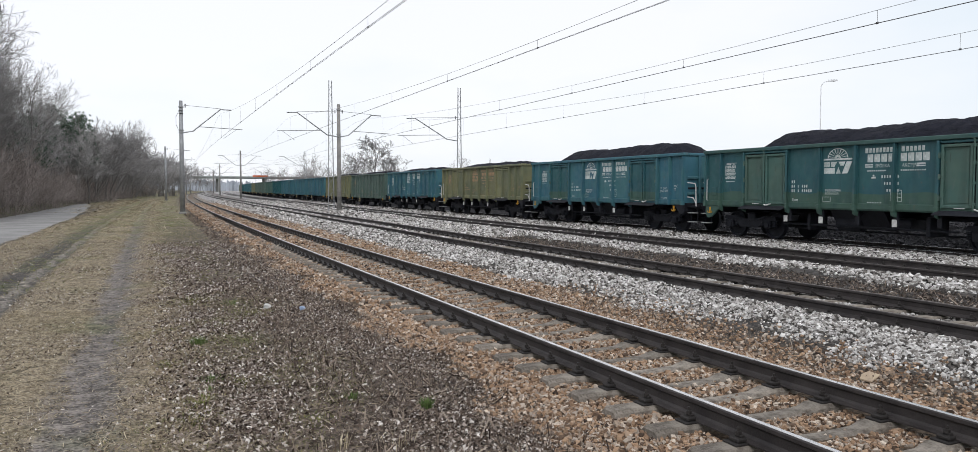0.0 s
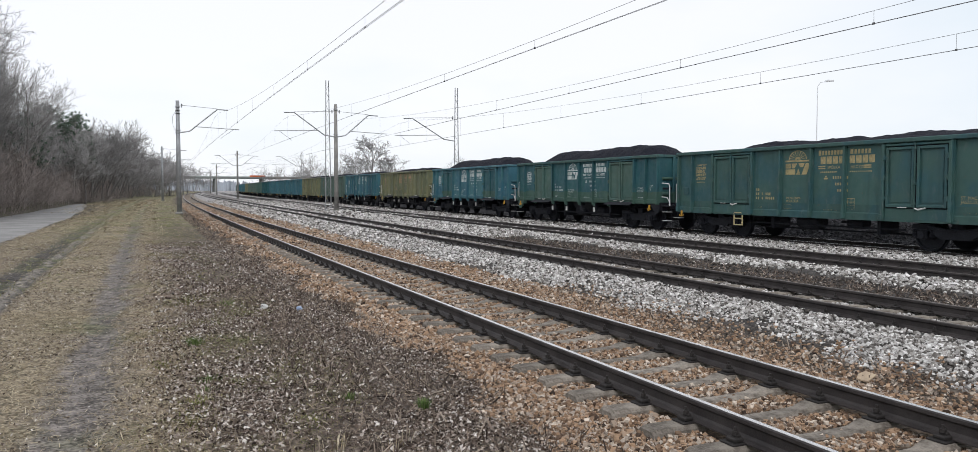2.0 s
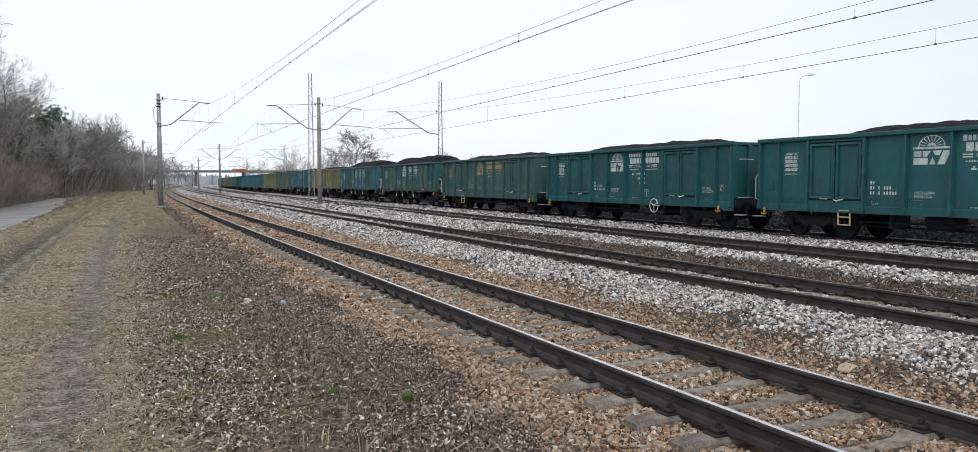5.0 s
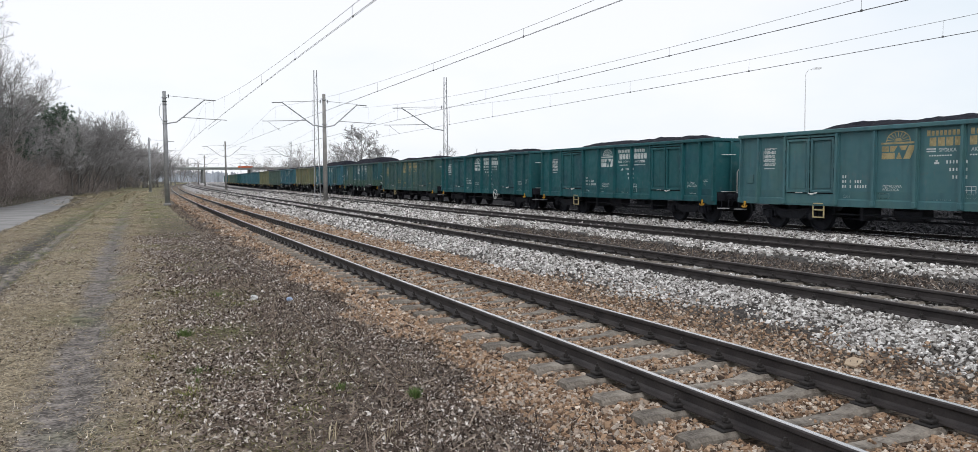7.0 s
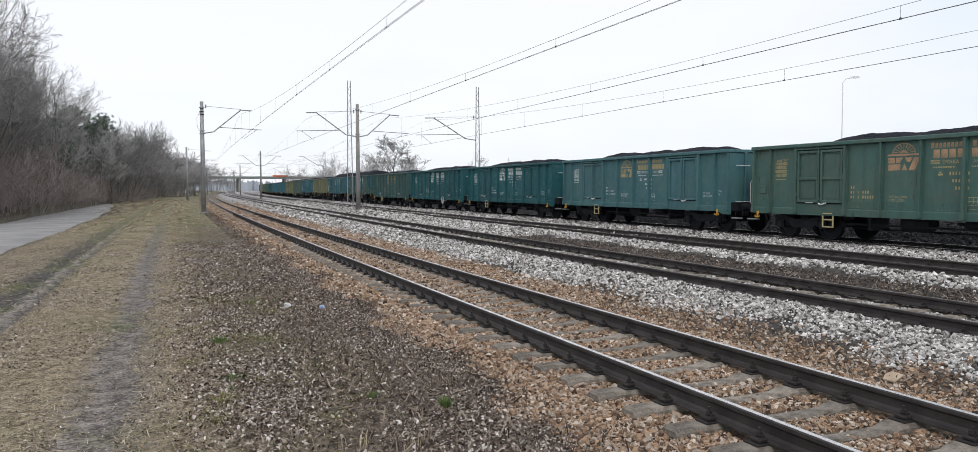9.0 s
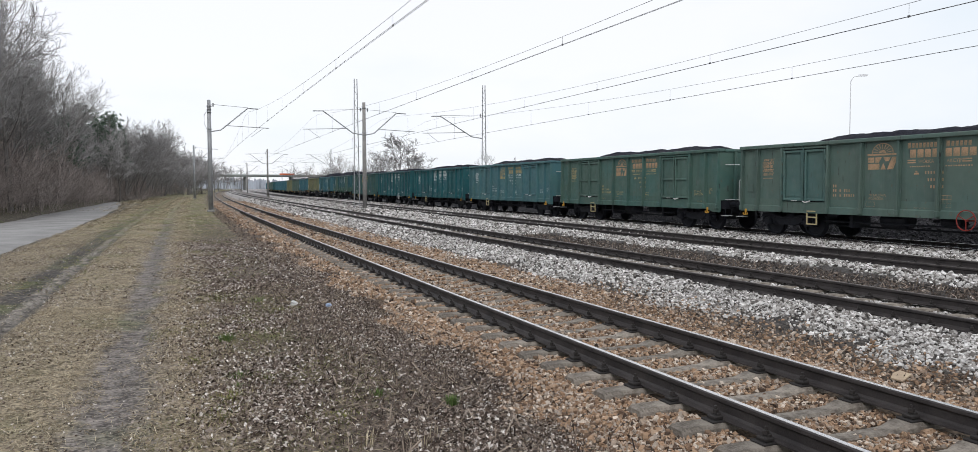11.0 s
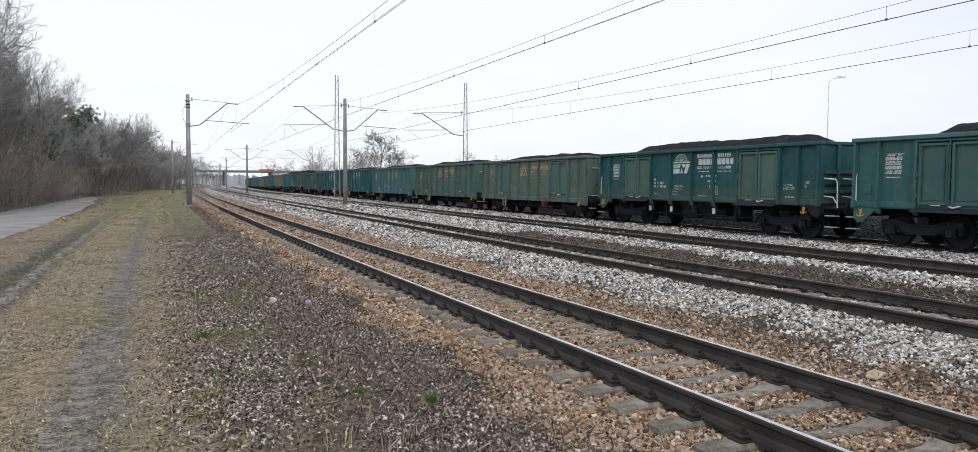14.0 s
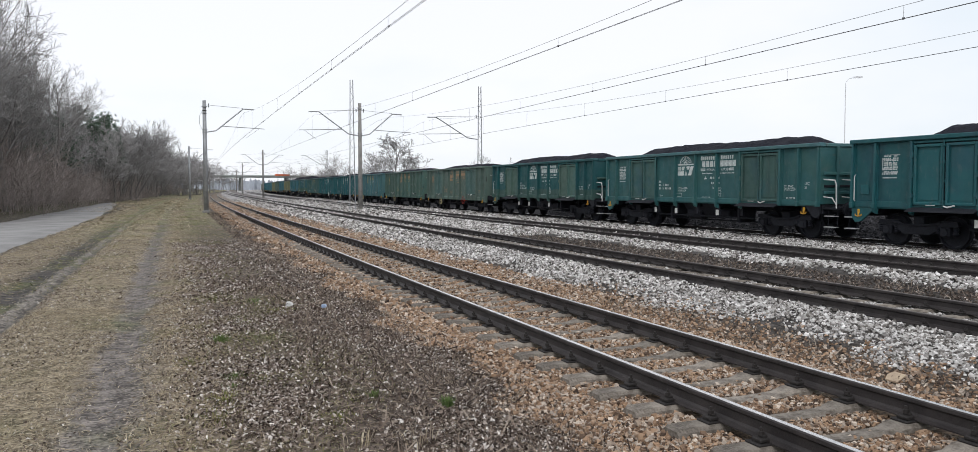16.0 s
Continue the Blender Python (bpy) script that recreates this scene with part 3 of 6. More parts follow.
def door_mesh(braced=False):
    """One leaf: a flat sheet inside a proud pressed frame, with hinges, and for some a rail across its middle."""
    b = Build()
    w, z0, z1, t = 0.86, DOOR_Z0, DOOR_Z1, 0.075
    b.box(-0.03, 0.0, -w / 2, w / 2, z0, z1, bevel=0.006)
    bars = [(-w / 2, -w / 2 + t, z0, z1), (w / 2 - t, w / 2, z0, z1), (-w / 2 + t, w / 2 - t, z0, z0 + t), (-w / 2 + t, w / 2 - t, z1 - t, z1)]
    if braced:
        zm = (z0 + z1) / 2 - 0.1
        bars.append((-w / 2 + t, w / 2 - t, zm, zm + 0.08))
    for a, c, d, e in bars:
        b.box(-0.095, -0.03, a, c, d, e, bevel=0.012)
    b.box(-0.042, -0.03, -w / 2 + 0.13, w / 2 - 0.13, z0 + 0.13, z1 - 0.13, bevel=0.006)
    return b.mesh("door")


def hinge_mesh():
    b = Build()
    b.lathe([(0.028, -0.07), (0.028, 0.07)], "z", (-0.105, 0, 0), 8)
    b.box(-0.105, -0.085, -0.09, 0.09, -0.03, 0.03, bevel=0.005)
    return b.mesh("hinge")


def door_surround_mesh(foot):
    """Jambs and a lintel round a pair of leaves."""
    b = Build()
    for y in (-1.02, 0.94):
        b.box(-0.12, 0.0, y, y + 0.08, foot + 0.05, RIM_Z - 0.06, bevel=0.012)
    b.box(-0.085, 0.0, -0.935, 0.935, RIM_Z - 0.115, RIM_Z - 0.06, bevel=0.01)
    return b.mesh("door_surround")


def door_bar_mesh():
    """The upright lock bar between the leaves, with its keepers and a handle."""
    b = Build()
    b.tube([(-0.105, 0, DOOR_Z0 - 0.1), (-0.105, 0, RIM_Z - 0.07)], 0.02, 6)
    for z in (1.32, 1.85, 2.35, 2.78):
        b.box(-0.125, 0.0, -0.03, 0.03, z, z + 0.07, bevel=0.01)
    b.tube([(-0.13, 0.0, RIM_Z - 0.06), (-0.13, 0.05, RIM_Z - 0.02), (-0.13, -0.05, RIM_Z - 0.02), (-0.13, 0.0, RIM_Z - 0.06)], 0.012, 6)
    return b.mesh("latch_bar")


def lever_mesh():
    """A bare bright lever at the foot of the leaves."""
    b = Build()
    b.tube([(-0.13, -0.04, DOOR_Z0 - 0.02), (-0.155, -0.16, DOOR_Z0 - 0.05), (-0.15, -0.36, DOOR_Z0 + 0.0)], [0.02, 0.024, 0.02], 6)
    return b.mesh("lever", WHITE_RAIL)


def sill_mesh(kind):
    """The side's foot: a proud flange; on the plain kind the sheet reaches far below the floor and drops at the rear corner."""
    b = Build()
    f = APRON[kind]
    if kind:
        b.prism([(-SIDE - 0.045, f + 0.05), (-SIDE - 0.045, f + 0.19), (-SIDE, f + 0.21), (-SIDE, f), (-SIDE - 0.01, f)], "y", -6.4, 6.4)
    else:
        b.prism([(-SIDE - 0.05, f), (-SIDE - 0.05, f + 0.19), (-SIDE - 0.004, f + 0.22), (-SIDE - 0.004, FLOOR_Z + 0.10), (-SIDE + 0.05, FLOOR_Z - 0.01), (-SIDE + 0.05, f)], "y", -6.4, 6.4)
        b.prism([(-6.40, f + 0.002), (-6.40, f - 0.10), (-6.05, f - 0.10), (-5.75, f + 0.002)], "x", -SIDE - 0.046, -SIDE + 0.04)
        y = -6.0
        while y < 6.3:
            b.lathe([(0.022, -0.065), (0.022, -0.05)], "x", (-SIDE, y, f + 0.10), 6)
            y += 0.62
    return b.mesh("side_sill")


def underframe_meshes():
    """Centre sill, end beams, crossbearers and brake gear, each a mesh of its own, with its places."""
    sill = Build().box(-0.22, 0.22, -6.2, 6.2, 0.86, FLOOR_Z - 0.005).mesh("centre_sill", BLACK)
    beam = Build().box(-1.3, 1.3, -0.1, 0.1, 0.88, FLOOR_Z - 0.005, bevel=0.02).mesh("end_beam", BLACK)
    cross = Build().box(-1.34, -0.225, -0.05, 0.05, 0.98, FLOOR_Z - 0.005).box(0.225, 1.34, -0.05, 0.05, 0.98, FLOOR_Z - 0.005).mesh("crossbearer", BLACK)
    drum = Build().lathe([(0.21, -0.45), (0.25, -0.40), (0.25, 0.40), (0.21, 0.45)], "y", (0, 0, 0), 14).mesh("air_tank", BLACK)
    small = Build().lathe([(0.16, -0.3), (0.18, -0.26), (0.18, 0.26), (0.16, 0.3), (0.04, 0.31), (0.04, 0.6)], "y", (0, 0, 0), 12).mesh("brake_cylinder", BLACK)
    rod = Build().tube([(0, 3.0, 0), (0, -3.0, 0)], 0.028, 6).mesh("brake_rod", BLACK)
    hanger = Build().box(-0.38, 0.38, -0.06, 0.06, 0.45, 0.98, bevel=0.02).mesh("brake_hanger", BLACK)
    stay = Build().box(-0.04, 0.04, -0.07, 0.07, 0.72, FLOOR_Z, bevel=0.01).mesh("stay", BLACK)
    hopper = Build().prism([(-1.2, FLOOR_Z - 0.01), (1.2, FLOOR_Z - 0.01), (0.75, 0.55), (-0.75, 0.55)], "y", -0.9, 1.0).mesh("discharge_chute", BLACK)
    common = [("centre_sill", sill, (0, 0, 0)), ("end_beam", beam, (0, 6.3, 0)), ("end_beam", beam, (0, -6.3, 0)), ("air_tank", drum, (-0.75, 0.5, 0.72)), ("brake_cylinder", small, (-0.8, -1.3, 0.75)),
              ("brake_rod", rod, (-1.0, 0, 0.62)), ("brake_rod", rod, (-0.5, 0, 0.47)), ("brake_hanger", hanger, (-0.68, 1.9, 0)), ("brake_hanger", hanger, (-0.68, -2.2, 0))]
    common += [("crossbearer", cross, (0, 6.4 - o, 0)) for o in OFFS[0]]
    deep = common + [("stay", stay, (-1.32, 6.4 - o, 0)) for o in OFFS[1][2:7]] + [("discharge_chute", hopper, (0, 0, 0))]
    return common, deep


def side_frame_mesh():
    """A cast bogie side with two axle boxes, coil springs and a swan-necked beam."""
    b = Build()
    for s in (-1, 1):
        x0, x1 = s * 1.02 - 0.07, s * 1.02 + 0.07
        b.prism([(-1.25, 0.62), (-1.2, 0.74), (-0.62, 0.74), (-0.38, 0.60), (0.38, 0.60), (0.62, 0.74), (1.2, 0.74), (1.25, 0.62), (0.7, 0.56), (0.42, 0.36), (-0.42, 0.36), (-0.7, 0.56)], "x", x0, x1)
        for y in (-0.9, 0.9):
            b.box(s * 1.06 - 0.10, s * 1.06 + 0.10, y - 0.14, y + 0.14, 0.34, 0.60, bevel=0.03)
            b.lathe([(0.11, -0.02), (0.11, 0.02), (0.05, 0.03)], "x", (s * 1.17, y, 0.46), 10)
            for d in (-0.25, 0.25):
                b.lathe([(0.075, 0.40), (0.085, 0.42), (0.06, 0.45), (0.085, 0.48), (0.06, 0.51), (0.085, 0.54), (0.06, 0.57), (0.08, 0.60)], "z", (s * 1.05, y + d, 0), 8)
        b.tube([(s * 1.12, -0.75, 0.70), (s * 1.12, -0.3, 0.62), (s * 1.12, 0.3, 0.62), (s * 1.12, 0.75, 0.70)], 0.03, 6)
    b.box(-1.0, 1.0, -0.18, 0.18, 0.50, 0.86, bevel=0.03)
    return b.mesh("bogie_frame", BLACK)


def wheelset_mesh():
    b = Build()
    b.lathe([(0.08, -0.98), (0.08, 0.98)], "x", (0, 0, 0), 10)
    for s in (-1, 1):
        prof = [(0.12, 0.62), (0.40, 0.66), (0.44, 0.675), (0.49, 0.675), (0.49, 0.705), (0.46, 0.72), (0.455, 0.81), (0.41, 0.81), (0.39, 0.75), (0.15, 0.74), (0.12, 0.78)]
        b.lathe([(r, s * h) for r, h in (prof if s > 0 else prof[::-1])], "x", (0, 0, 0), 18)
        b.box(s * 0.745 - 0.012, s * 0.745 + 0.012, -0.02, 0.02, 0.2, 0.36)
    return b.mesh("wheelset", BLACK)


def buffer_mesh():
    b = Build()
    b.lathe([(0.13, 0.0), (0.13, 0.03), (0.10, 0.04), (0.10, 0.32), (0.075, 0.33), (0.075, 0.5), (0.20, 0.56), (0.225, 0.60), (0.2, 0.62)], "y", (0, 0, 0), 16)
    return b.mesh("buffer", BLACK)


def load_mesh(seed, peak, start, stop):
    """A ridge of coal along the wagon, uneven along its top, its foot inside the walls."""
    b = Build()
    ys, xs = np.linspace(-6.2, 6.25, 70), np.linspace(-1.33, 1.33, 15)
    for y in ys:
        for x in xs:
            rise = min(1.0, max(0.0, (y - start) / 1.5)) * min(1.0, max(0.0, (stop - y) / 1.0))
            rise = rise ** 0.8
            nz = noise.fractal((x * 0.9 + seed * 7, y * 0.55, seed), 0.8, 2.1, 4)
            fine = noise.fractal((x * 5 + seed * 3, y * 5, seed + 4), 0.7, 2.0, 4)
            crown = 1 - (abs(x) / 1.36) ** 2
            hump = noise.fractal((x * 0.5 + seed * 11, y * 1.3, seed + 9), 0.8, 2.0, 3)
            z = 2.76 + rise * (0.26 + (peak + 0.04 * nz + 0.06 * hump) * crown) + 0.02 * nz + 0.028 * fine
            b.v.append((float(x), float(y), float(z)))
    for j in range(len(ys) - 1):
        for i in range(len(xs) - 1):
            a = j * len(xs) + i
            b.f.append((a, a + 1, a + len(xs) + 1, a + len(xs))); b.s.append(0)
    return b.mesh("coal_load", COAL, smooth=False)


def decal(b, y, z, w, h, skew=0.0):
    """A thin flat patch on the side sheet; y grows towards the picture's reading start."""
    x = -SIDE - 0.004
    b.add([(x, y, z), (x, y - w, z), (x, y - w + skew, z + h), (x, y + skew, z + h)], [(0, 1, 2, 3)])


def emblem_mesh():
    """A half wheel of thin rays over a bar and a row of wedges."""
    b = Build()
    x = -SIDE - 0.006
    cy, cz = 0.0, 2.655

    def arc(r0, r1, a0, a1):
        b.add([(x, cy - r * math.cos(a) * 1.3, cz + r * math.sin(a)) for r, a in ((r0, a0), (r1, a0), (r1, a1), (r0, a1))], [(0, 1, 2, 3)])

    for k in range(16):
        arc(0.262, 0.285, math.pi * k / 16, math.pi * (k + 1) / 16)
    for k in range(9):
        a = math.pi * (k + 0.5) / 9
        arc(0.115, 0.262, a - 0.045, a + 0.045)
    for k in range(8):
        arc(0.02, 0.095, math.pi * (k + 0.1) / 8, math.pi * (k + 0.9) / 8)
    decal(b, 0.52, 2.59, 1.04, 0.05)
    decal(b, 0.50, 2.39, 0.22, 0.15)
    decal(b, 0.50, 2.19, 0.40, 0.17)
    b.add([(x, 0.24, 2.54), (x, 0.02, 2.54), (x, 0.12, 2.39), (x, 0.24, 2.39)], [(0, 1, 2, 3)])
    b.add([(x, 0.06, 2.19), (x, -0.03, 2.38), (x, -0.12, 2.19)], [(0, 1, 2)])
    b.add([(x, -0.03, 2.54), (x, -0.28, 2.54), (x, -0.22, 2.42), (x, -0.10, 2.42)], [(0, 1, 2, 3)])
    b.add([(x, -0.32, 2.54), (x, -0.52, 2.54), (x, -0.36, 2.19), (x, -0.16, 2.19)], [(0, 1, 2, 3)])
    return b.mesh("emblem")


def block_mesh(w, h):
    """One plain block of the owner's name."""
    b = Build()
    decal(b, 0, 0, w, h)
    return b.mesh("letter_block")


def small_print_mesh(y0):
    """Thin rules, the address and the call rows as plain bars."""
    b = Build()
    for z in (2.28, 2.34):
        for d in (0.0, 1.62):
            decal(b, y0 - d, z, 0.26, 0.035)
    for i in range(9):
        decal(b, y0 - 0.08 - 0.07 * i, 2.17, 0.045, 0.035)
    for i in range(11):
        decal(b, y0 - 1.15 - 0.07 * i, 2.17, 0.045, 0.035)
    for r in range(3):
        for i in range(7 - r):
            decal(b, y0 - 0.55 - 0.085 * (i + r), 1.98 - 0.19 * r, 0.042, 0.08)
    decal(b, y0 - 0.22, 1.97, 0.14, 0.05)
    decal(b, y0 - 0.26, 2.03, 0.06, 0.04)
    return b.mesh("small_print")


def data_panel_mesh():
    """Small grids and number rows as plain bars."""
    b = Build()
    for z, n in ((1.92, 2), (1.78, 8), (1.64, 10)):
        for i in range(n):
            if i not in (2, 4):
                decal(b, 2.28 - 0.085 * i, z, 0.045, 0.085, 0.0)
    for i in range(9):
        decal(b, -0.55 - 0.055 * i, 1.34, 0.03, 0.035)
    for d in (0.0, 0.30):
        decal(b, 1.05 - d, 1.36, 0.012, 0.14)
    for z in (1.36, 1.49):
        decal(b, 1.05, z, 0.312, 0.012)
    for r in range(4):
        decal(b, -1.3, 1.40 + 0.1 * r, 0.36, 0.012)
        decal(b, -1.3 - 0.115 * r, 1.40, 0.012, 0.312)
    for i in range(7):
        decal(b, -4.95 - 0.06 * i, 1.36, 0.03, 0.04)
    return b.mesh("data_panel")


def load_table_mesh():
    """The load table: ruled lines with uneven bars between them."""
    b = Build()
    for r in range(9):
        rng = random.Random(r)
        z, y = 2.58 - 0.062 * r, 5.38 - (0.06 if r in (0, 5) else 0)
        if r % 2 == 0:
            decal(b, y, z + 0.045, 0.52 - 0.05 * (r == 4), 0.012)
        while y > 4.88:
            w = rng.choice([0.03, 0.05, 0.09])
            if rng.random() < 0.85:
                decal(b, y, z, w, 0.034)
            y -= w + 0.022
    decal(b, 5.36, 1.98, 0.46, 0.022)
    for d in (0.0, 0.16, 0.36):
        decal(b, 5.38 - d, 2.22, 0.014, 0.28)
    return b.mesh("load_table")


def letters(text, size, name):
    """Readable words as a flat mesh on the side sheet."""
    cu = bpy.data.curves.new(name, "FONT")
    cu.body, cu.size, cu.space_line = text, size, 0.9
    ob = bpy.data.objects.new(name, cu)
    scene.collection.objects.link(ob)
    dg = bpy.context.evaluated_depsgraph_get()
    me = bpy.data.meshes.new_from_object(ob.evaluated_get(dg))
    bpy.data.objects.remove(ob)
    me.transform(Matrix(((0, 0, 1, -SIDE - 0.004), (-1, 0, 0, 0), (0, 1, 0, 0), (0, 0, 0, 1))))
    me.materials.clear()
    return me


def ladder_mesh():
    b = Build()
    for y in (-0.2, 0.2):
        b.box(-SIDE - 0.05, -SIDE - 0.015, y - 0.02, y + 0.02, 0.50, 0.95, bevel=0.006)
    for z in (0.50, 0.72, 0.91):
        b.box(-SIDE - 0.07, -SIDE - 0.012, y - 0.38, y - 0.02, z, z + 0.035, bevel=0.006)
    return b.mesh("step_ladder")


def handwheel_mesh():
    b = Build()
    c = Vector((-SIDE - 0.10, 0, 0.84))
    b.tube([c + Vector((0, 0.26 * math.cos(a), 0.26 * math.sin(a))) for a in [2 * math.pi * k / 20 for k in range(21)]], 0.016, 6)
    for k in range(3):
        a = 2 * math.pi * k / 3 + 0.5
        b.tube([c, c + Vector((0, 0.26 * math.cos(a), 0.26 * math.sin(a)))], 0.012, 6)
    b.tube([c, c + Vector((0.3, 0, 0))], 0.03, 8)
    return b.mesh("handwheel")


def hook_mesh():
    """A cast two-armed rope hook on its plate."""
    b = Build()
    b.box(-SIDE - 0.08, -SIDE - 0.03, -0.04, 0.04, -0.02, 0.09, bevel=0.012)
    b.box(-SIDE - 0.09, -SIDE - 0.04, -0.024, 0.024, -0.10, 0.0, bevel=0.01)
    b.tube([(-SIDE - 0.07, 0.11, -0.05), (-SIDE - 0.08, 0.10, -0.10), (-SIDE - 0.08, 0, -0.12), (-SIDE - 0.08, -0.10, -0.10), (-SIDE - 0.07, -0.11, -0.05)], 0.019, 6)
    return b.mesh("rope_hook")


def handrail_mesh(y, z0, z1, out, inset):
    b = Build()
    b.tube([(-SIDE + inset, y, z0), (-SIDE - out + inset, y, z0 + 0.05), (-SIDE - out + inset, y, z1 - 0.05), (-SIDE + inset, y, z1)], 0.017, 6)
    return b.mesh("handrail", WHITE_RAIL)


def platform_rail_mesh():
    b = Build()
    b.tube([(-1.30, -6.95, 1.08), (-1.30, -6.93, 1.82), (-1.30, -6.87, 1.94), (-1.30, -6.44, 1.97)], 0.02, 6)
    b.tube([(-1.30, -6.94, 1.20), (-1.30, -6.78, 1.40), (-1.30, -6.44, 1.43)], 0.018, 6)
    return b.mesh("platform_rail", WHITE_RAIL)


def step_mesh():
    b = Build()
    b.box(-0.10, 0.12, -0.2, 0.2, 0, 0.03, bevel=0.008)
    for y in (-0.18, 0.18):
        b.tube([(0.08, y, 0.02), (0.10, y, 0.36)], 0.014, 6, slot=1)
    return b.mesh("step", STEP_PAINT, BLACK)


def gusset_mesh():
    b = Build()
    b.prism([(-0.02, FLOOR_Z), (-0.12, FLOOR_Z - 0.07), (-0.09, FLOOR_Z - 0.19), (0.02, FLOOR_Z - 0.24), (0.06, FLOOR_Z)], "y", -0.045, 0.045)
    return b.mesh("bracket")


FLAP = Build().prism([(0.0, 1.19), (-0.10, 1.18), (-0.30, 1.085), (-0.31, 1.065), (-0.12, 1.13), (0.0, 1.13)], "y", -0.98, 0.98).mesh("fold_down_flap")
KICK = Build().box(-0.056, 0.0, -0.935, 0.935, APRON[0] + 0.05, DOOR_Z0 - 0.035, bevel=0.01).mesh("kick_plate")
# thin dark sheet that stands in for the shade round the door leaves
GAP_SHADE = Build().box(-0.014, 0.0, -0.93, 0.93, DOOR_Z0 - 0.03, RIM_Z - 0.12, bevel=0.004).mesh("door_recess", BLACK)
MESH = {}
for i in (0, 1):
    MESH["body", i], MESH["rim", i], MESH["sill", i] = body_mesh(), rim_mesh(), sill_mesh(i)
    MESH["post", i], MESH["surround", i] = post_mesh(APRON[i] + (0.03 if i == 0 else 0)), door_surround_mesh(APRON[i])
UNDER = underframe_meshes()
RUNG = Build().tube([(-1.15, 0.0, 0.0), (-1.15, 0.09, 0.0), (-0.60, 0.09, 0.0), (-0.60, 0.0, 0.0)], 0.014, 6).tube([(1.15, 0.0, 0.0), (1.15, 0.09, 0.0), (0.60, 0.09, 0.0), (0.60, 0.0, 0.0)], 0.014, 6).mesh("rung", WHITE_RAIL)
CORNER = Build().prism([(6.4, 1.16), (6.4, 0.86), (6.27, 0.70), (6.08, 0.74), (5.55, 1.16)], "x", -SIDE - 0.02, -SIDE + 0.05).mesh("corner_bracket")
CORNER_REAR = Build().prism([(-5.75, 1.16), (-6.12, 0.80), (-6.30, 0.76), (-6.4, 0.90), (-6.4, 1.16)], "x", -SIDE - 0.02, -SIDE + 0.05).mesh("corner_bracket")
END_RIB, END_POST = end_rib_mesh(), end_post_mesh()
DOOR, DOOR_BRACED, BAR, FRAME, WHEELS, BUFFER, EMBLEM, PRINT, DATA = (door_mesh(), door_mesh(True), door_bar_mesh(), side_frame_mesh(), wheelset_mesh(), buffer_mesh(), emblem_mesh(),
                                                                 small_print_mesh(0.0), data_panel_mesh())
STRIP = Build().box(-0.12, -0.10, 0.22, 0.50, DOOR_Z0 - 0.010, DOOR_Z0 + 0.008, bevel=0.004).mesh("wear_strip", WHITE_RAIL)
TABLE, HINGE, LEVER = load_table_mesh(), hinge_mesh(), lever_mesh()
BLOCKS = [block_mesh(0.08, 0.13), block_mesh(0.185, 0.22), block_mesh(0.10, 0.15)]
LADDER, HANDWHEEL, HOOK, PLATFORM_RAIL, STEP, GUSSET = ladder_mesh(), handwheel_mesh(), hook_mesh(), platform_rail_mesh(), step_mesh(), gusset_mesh()
RAIL_C = Build().tube([(-1.2, 6.42, 2.15), (-1.2, 6.62, 2.1), (-1.28, 6.72, 1.9), (-1.28, 6.72, 1.2), (-1.2, 6.45, 1.1)], 0.017, 6).tube([(-0.9, 6.42, 2.15), (-0.9, 6.62, 2.1), (-0.9, 6.68, 1.2)], 0.017, 6).mesh("handrail", WHITE_RAIL)
RAIL_A, RAIL_B = handrail_mesh(-6.33, 1.25, 2.2, 0.07, 0), handrail_mesh(6.3, 1.3, 2.1, 0.05, 0)
LOADS = [load_mesh(1, 0.60, -6.1, 4.6), load_mesh(2, 0.31, -5.9, 4.4), load_mesh(3, 0.31, -5.7, 4.3), load_mesh(4, 0.16, -6.0, 5.6), load_mesh(5, 0.43, -6.0, 4.9)]
for me in (KICK, FLAP, CORNER, CORNER_REAR, TABLE, HINGE, END_RIB, END_POST, DOOR, DOOR_BRACED, BAR, EMBLEM, PRINT, DATA, *BLOCKS, LADDER, HANDWHEEL, HOOK, GUSSET, *MESH.values()):
    me.materials.append(None)
WORDS = {"floor_note": letters("METALOWA\nPODŁOGA", 0.105, "floor_note"), "station_note": letters("ST. MAC.\nJASZCZÓW", 0.115, "station_note"),
         "company_note": letters("SPÓŁKA", 0.13, "company_note"), "share_note": letters("AKCYJNA", 0.13, "share_note"), "type_note": letters("Eaos", 0.13, "type_note"),
         "norm_note": letters("UIC\nSt", 0.13, "norm_note")}
for me in WORDS.values():
    me.materials.append(None)


def clad(ob, mat):
    ob.material_slots[0].link = "OBJECT"
    ob.material_slots[0].material = mat
    return ob


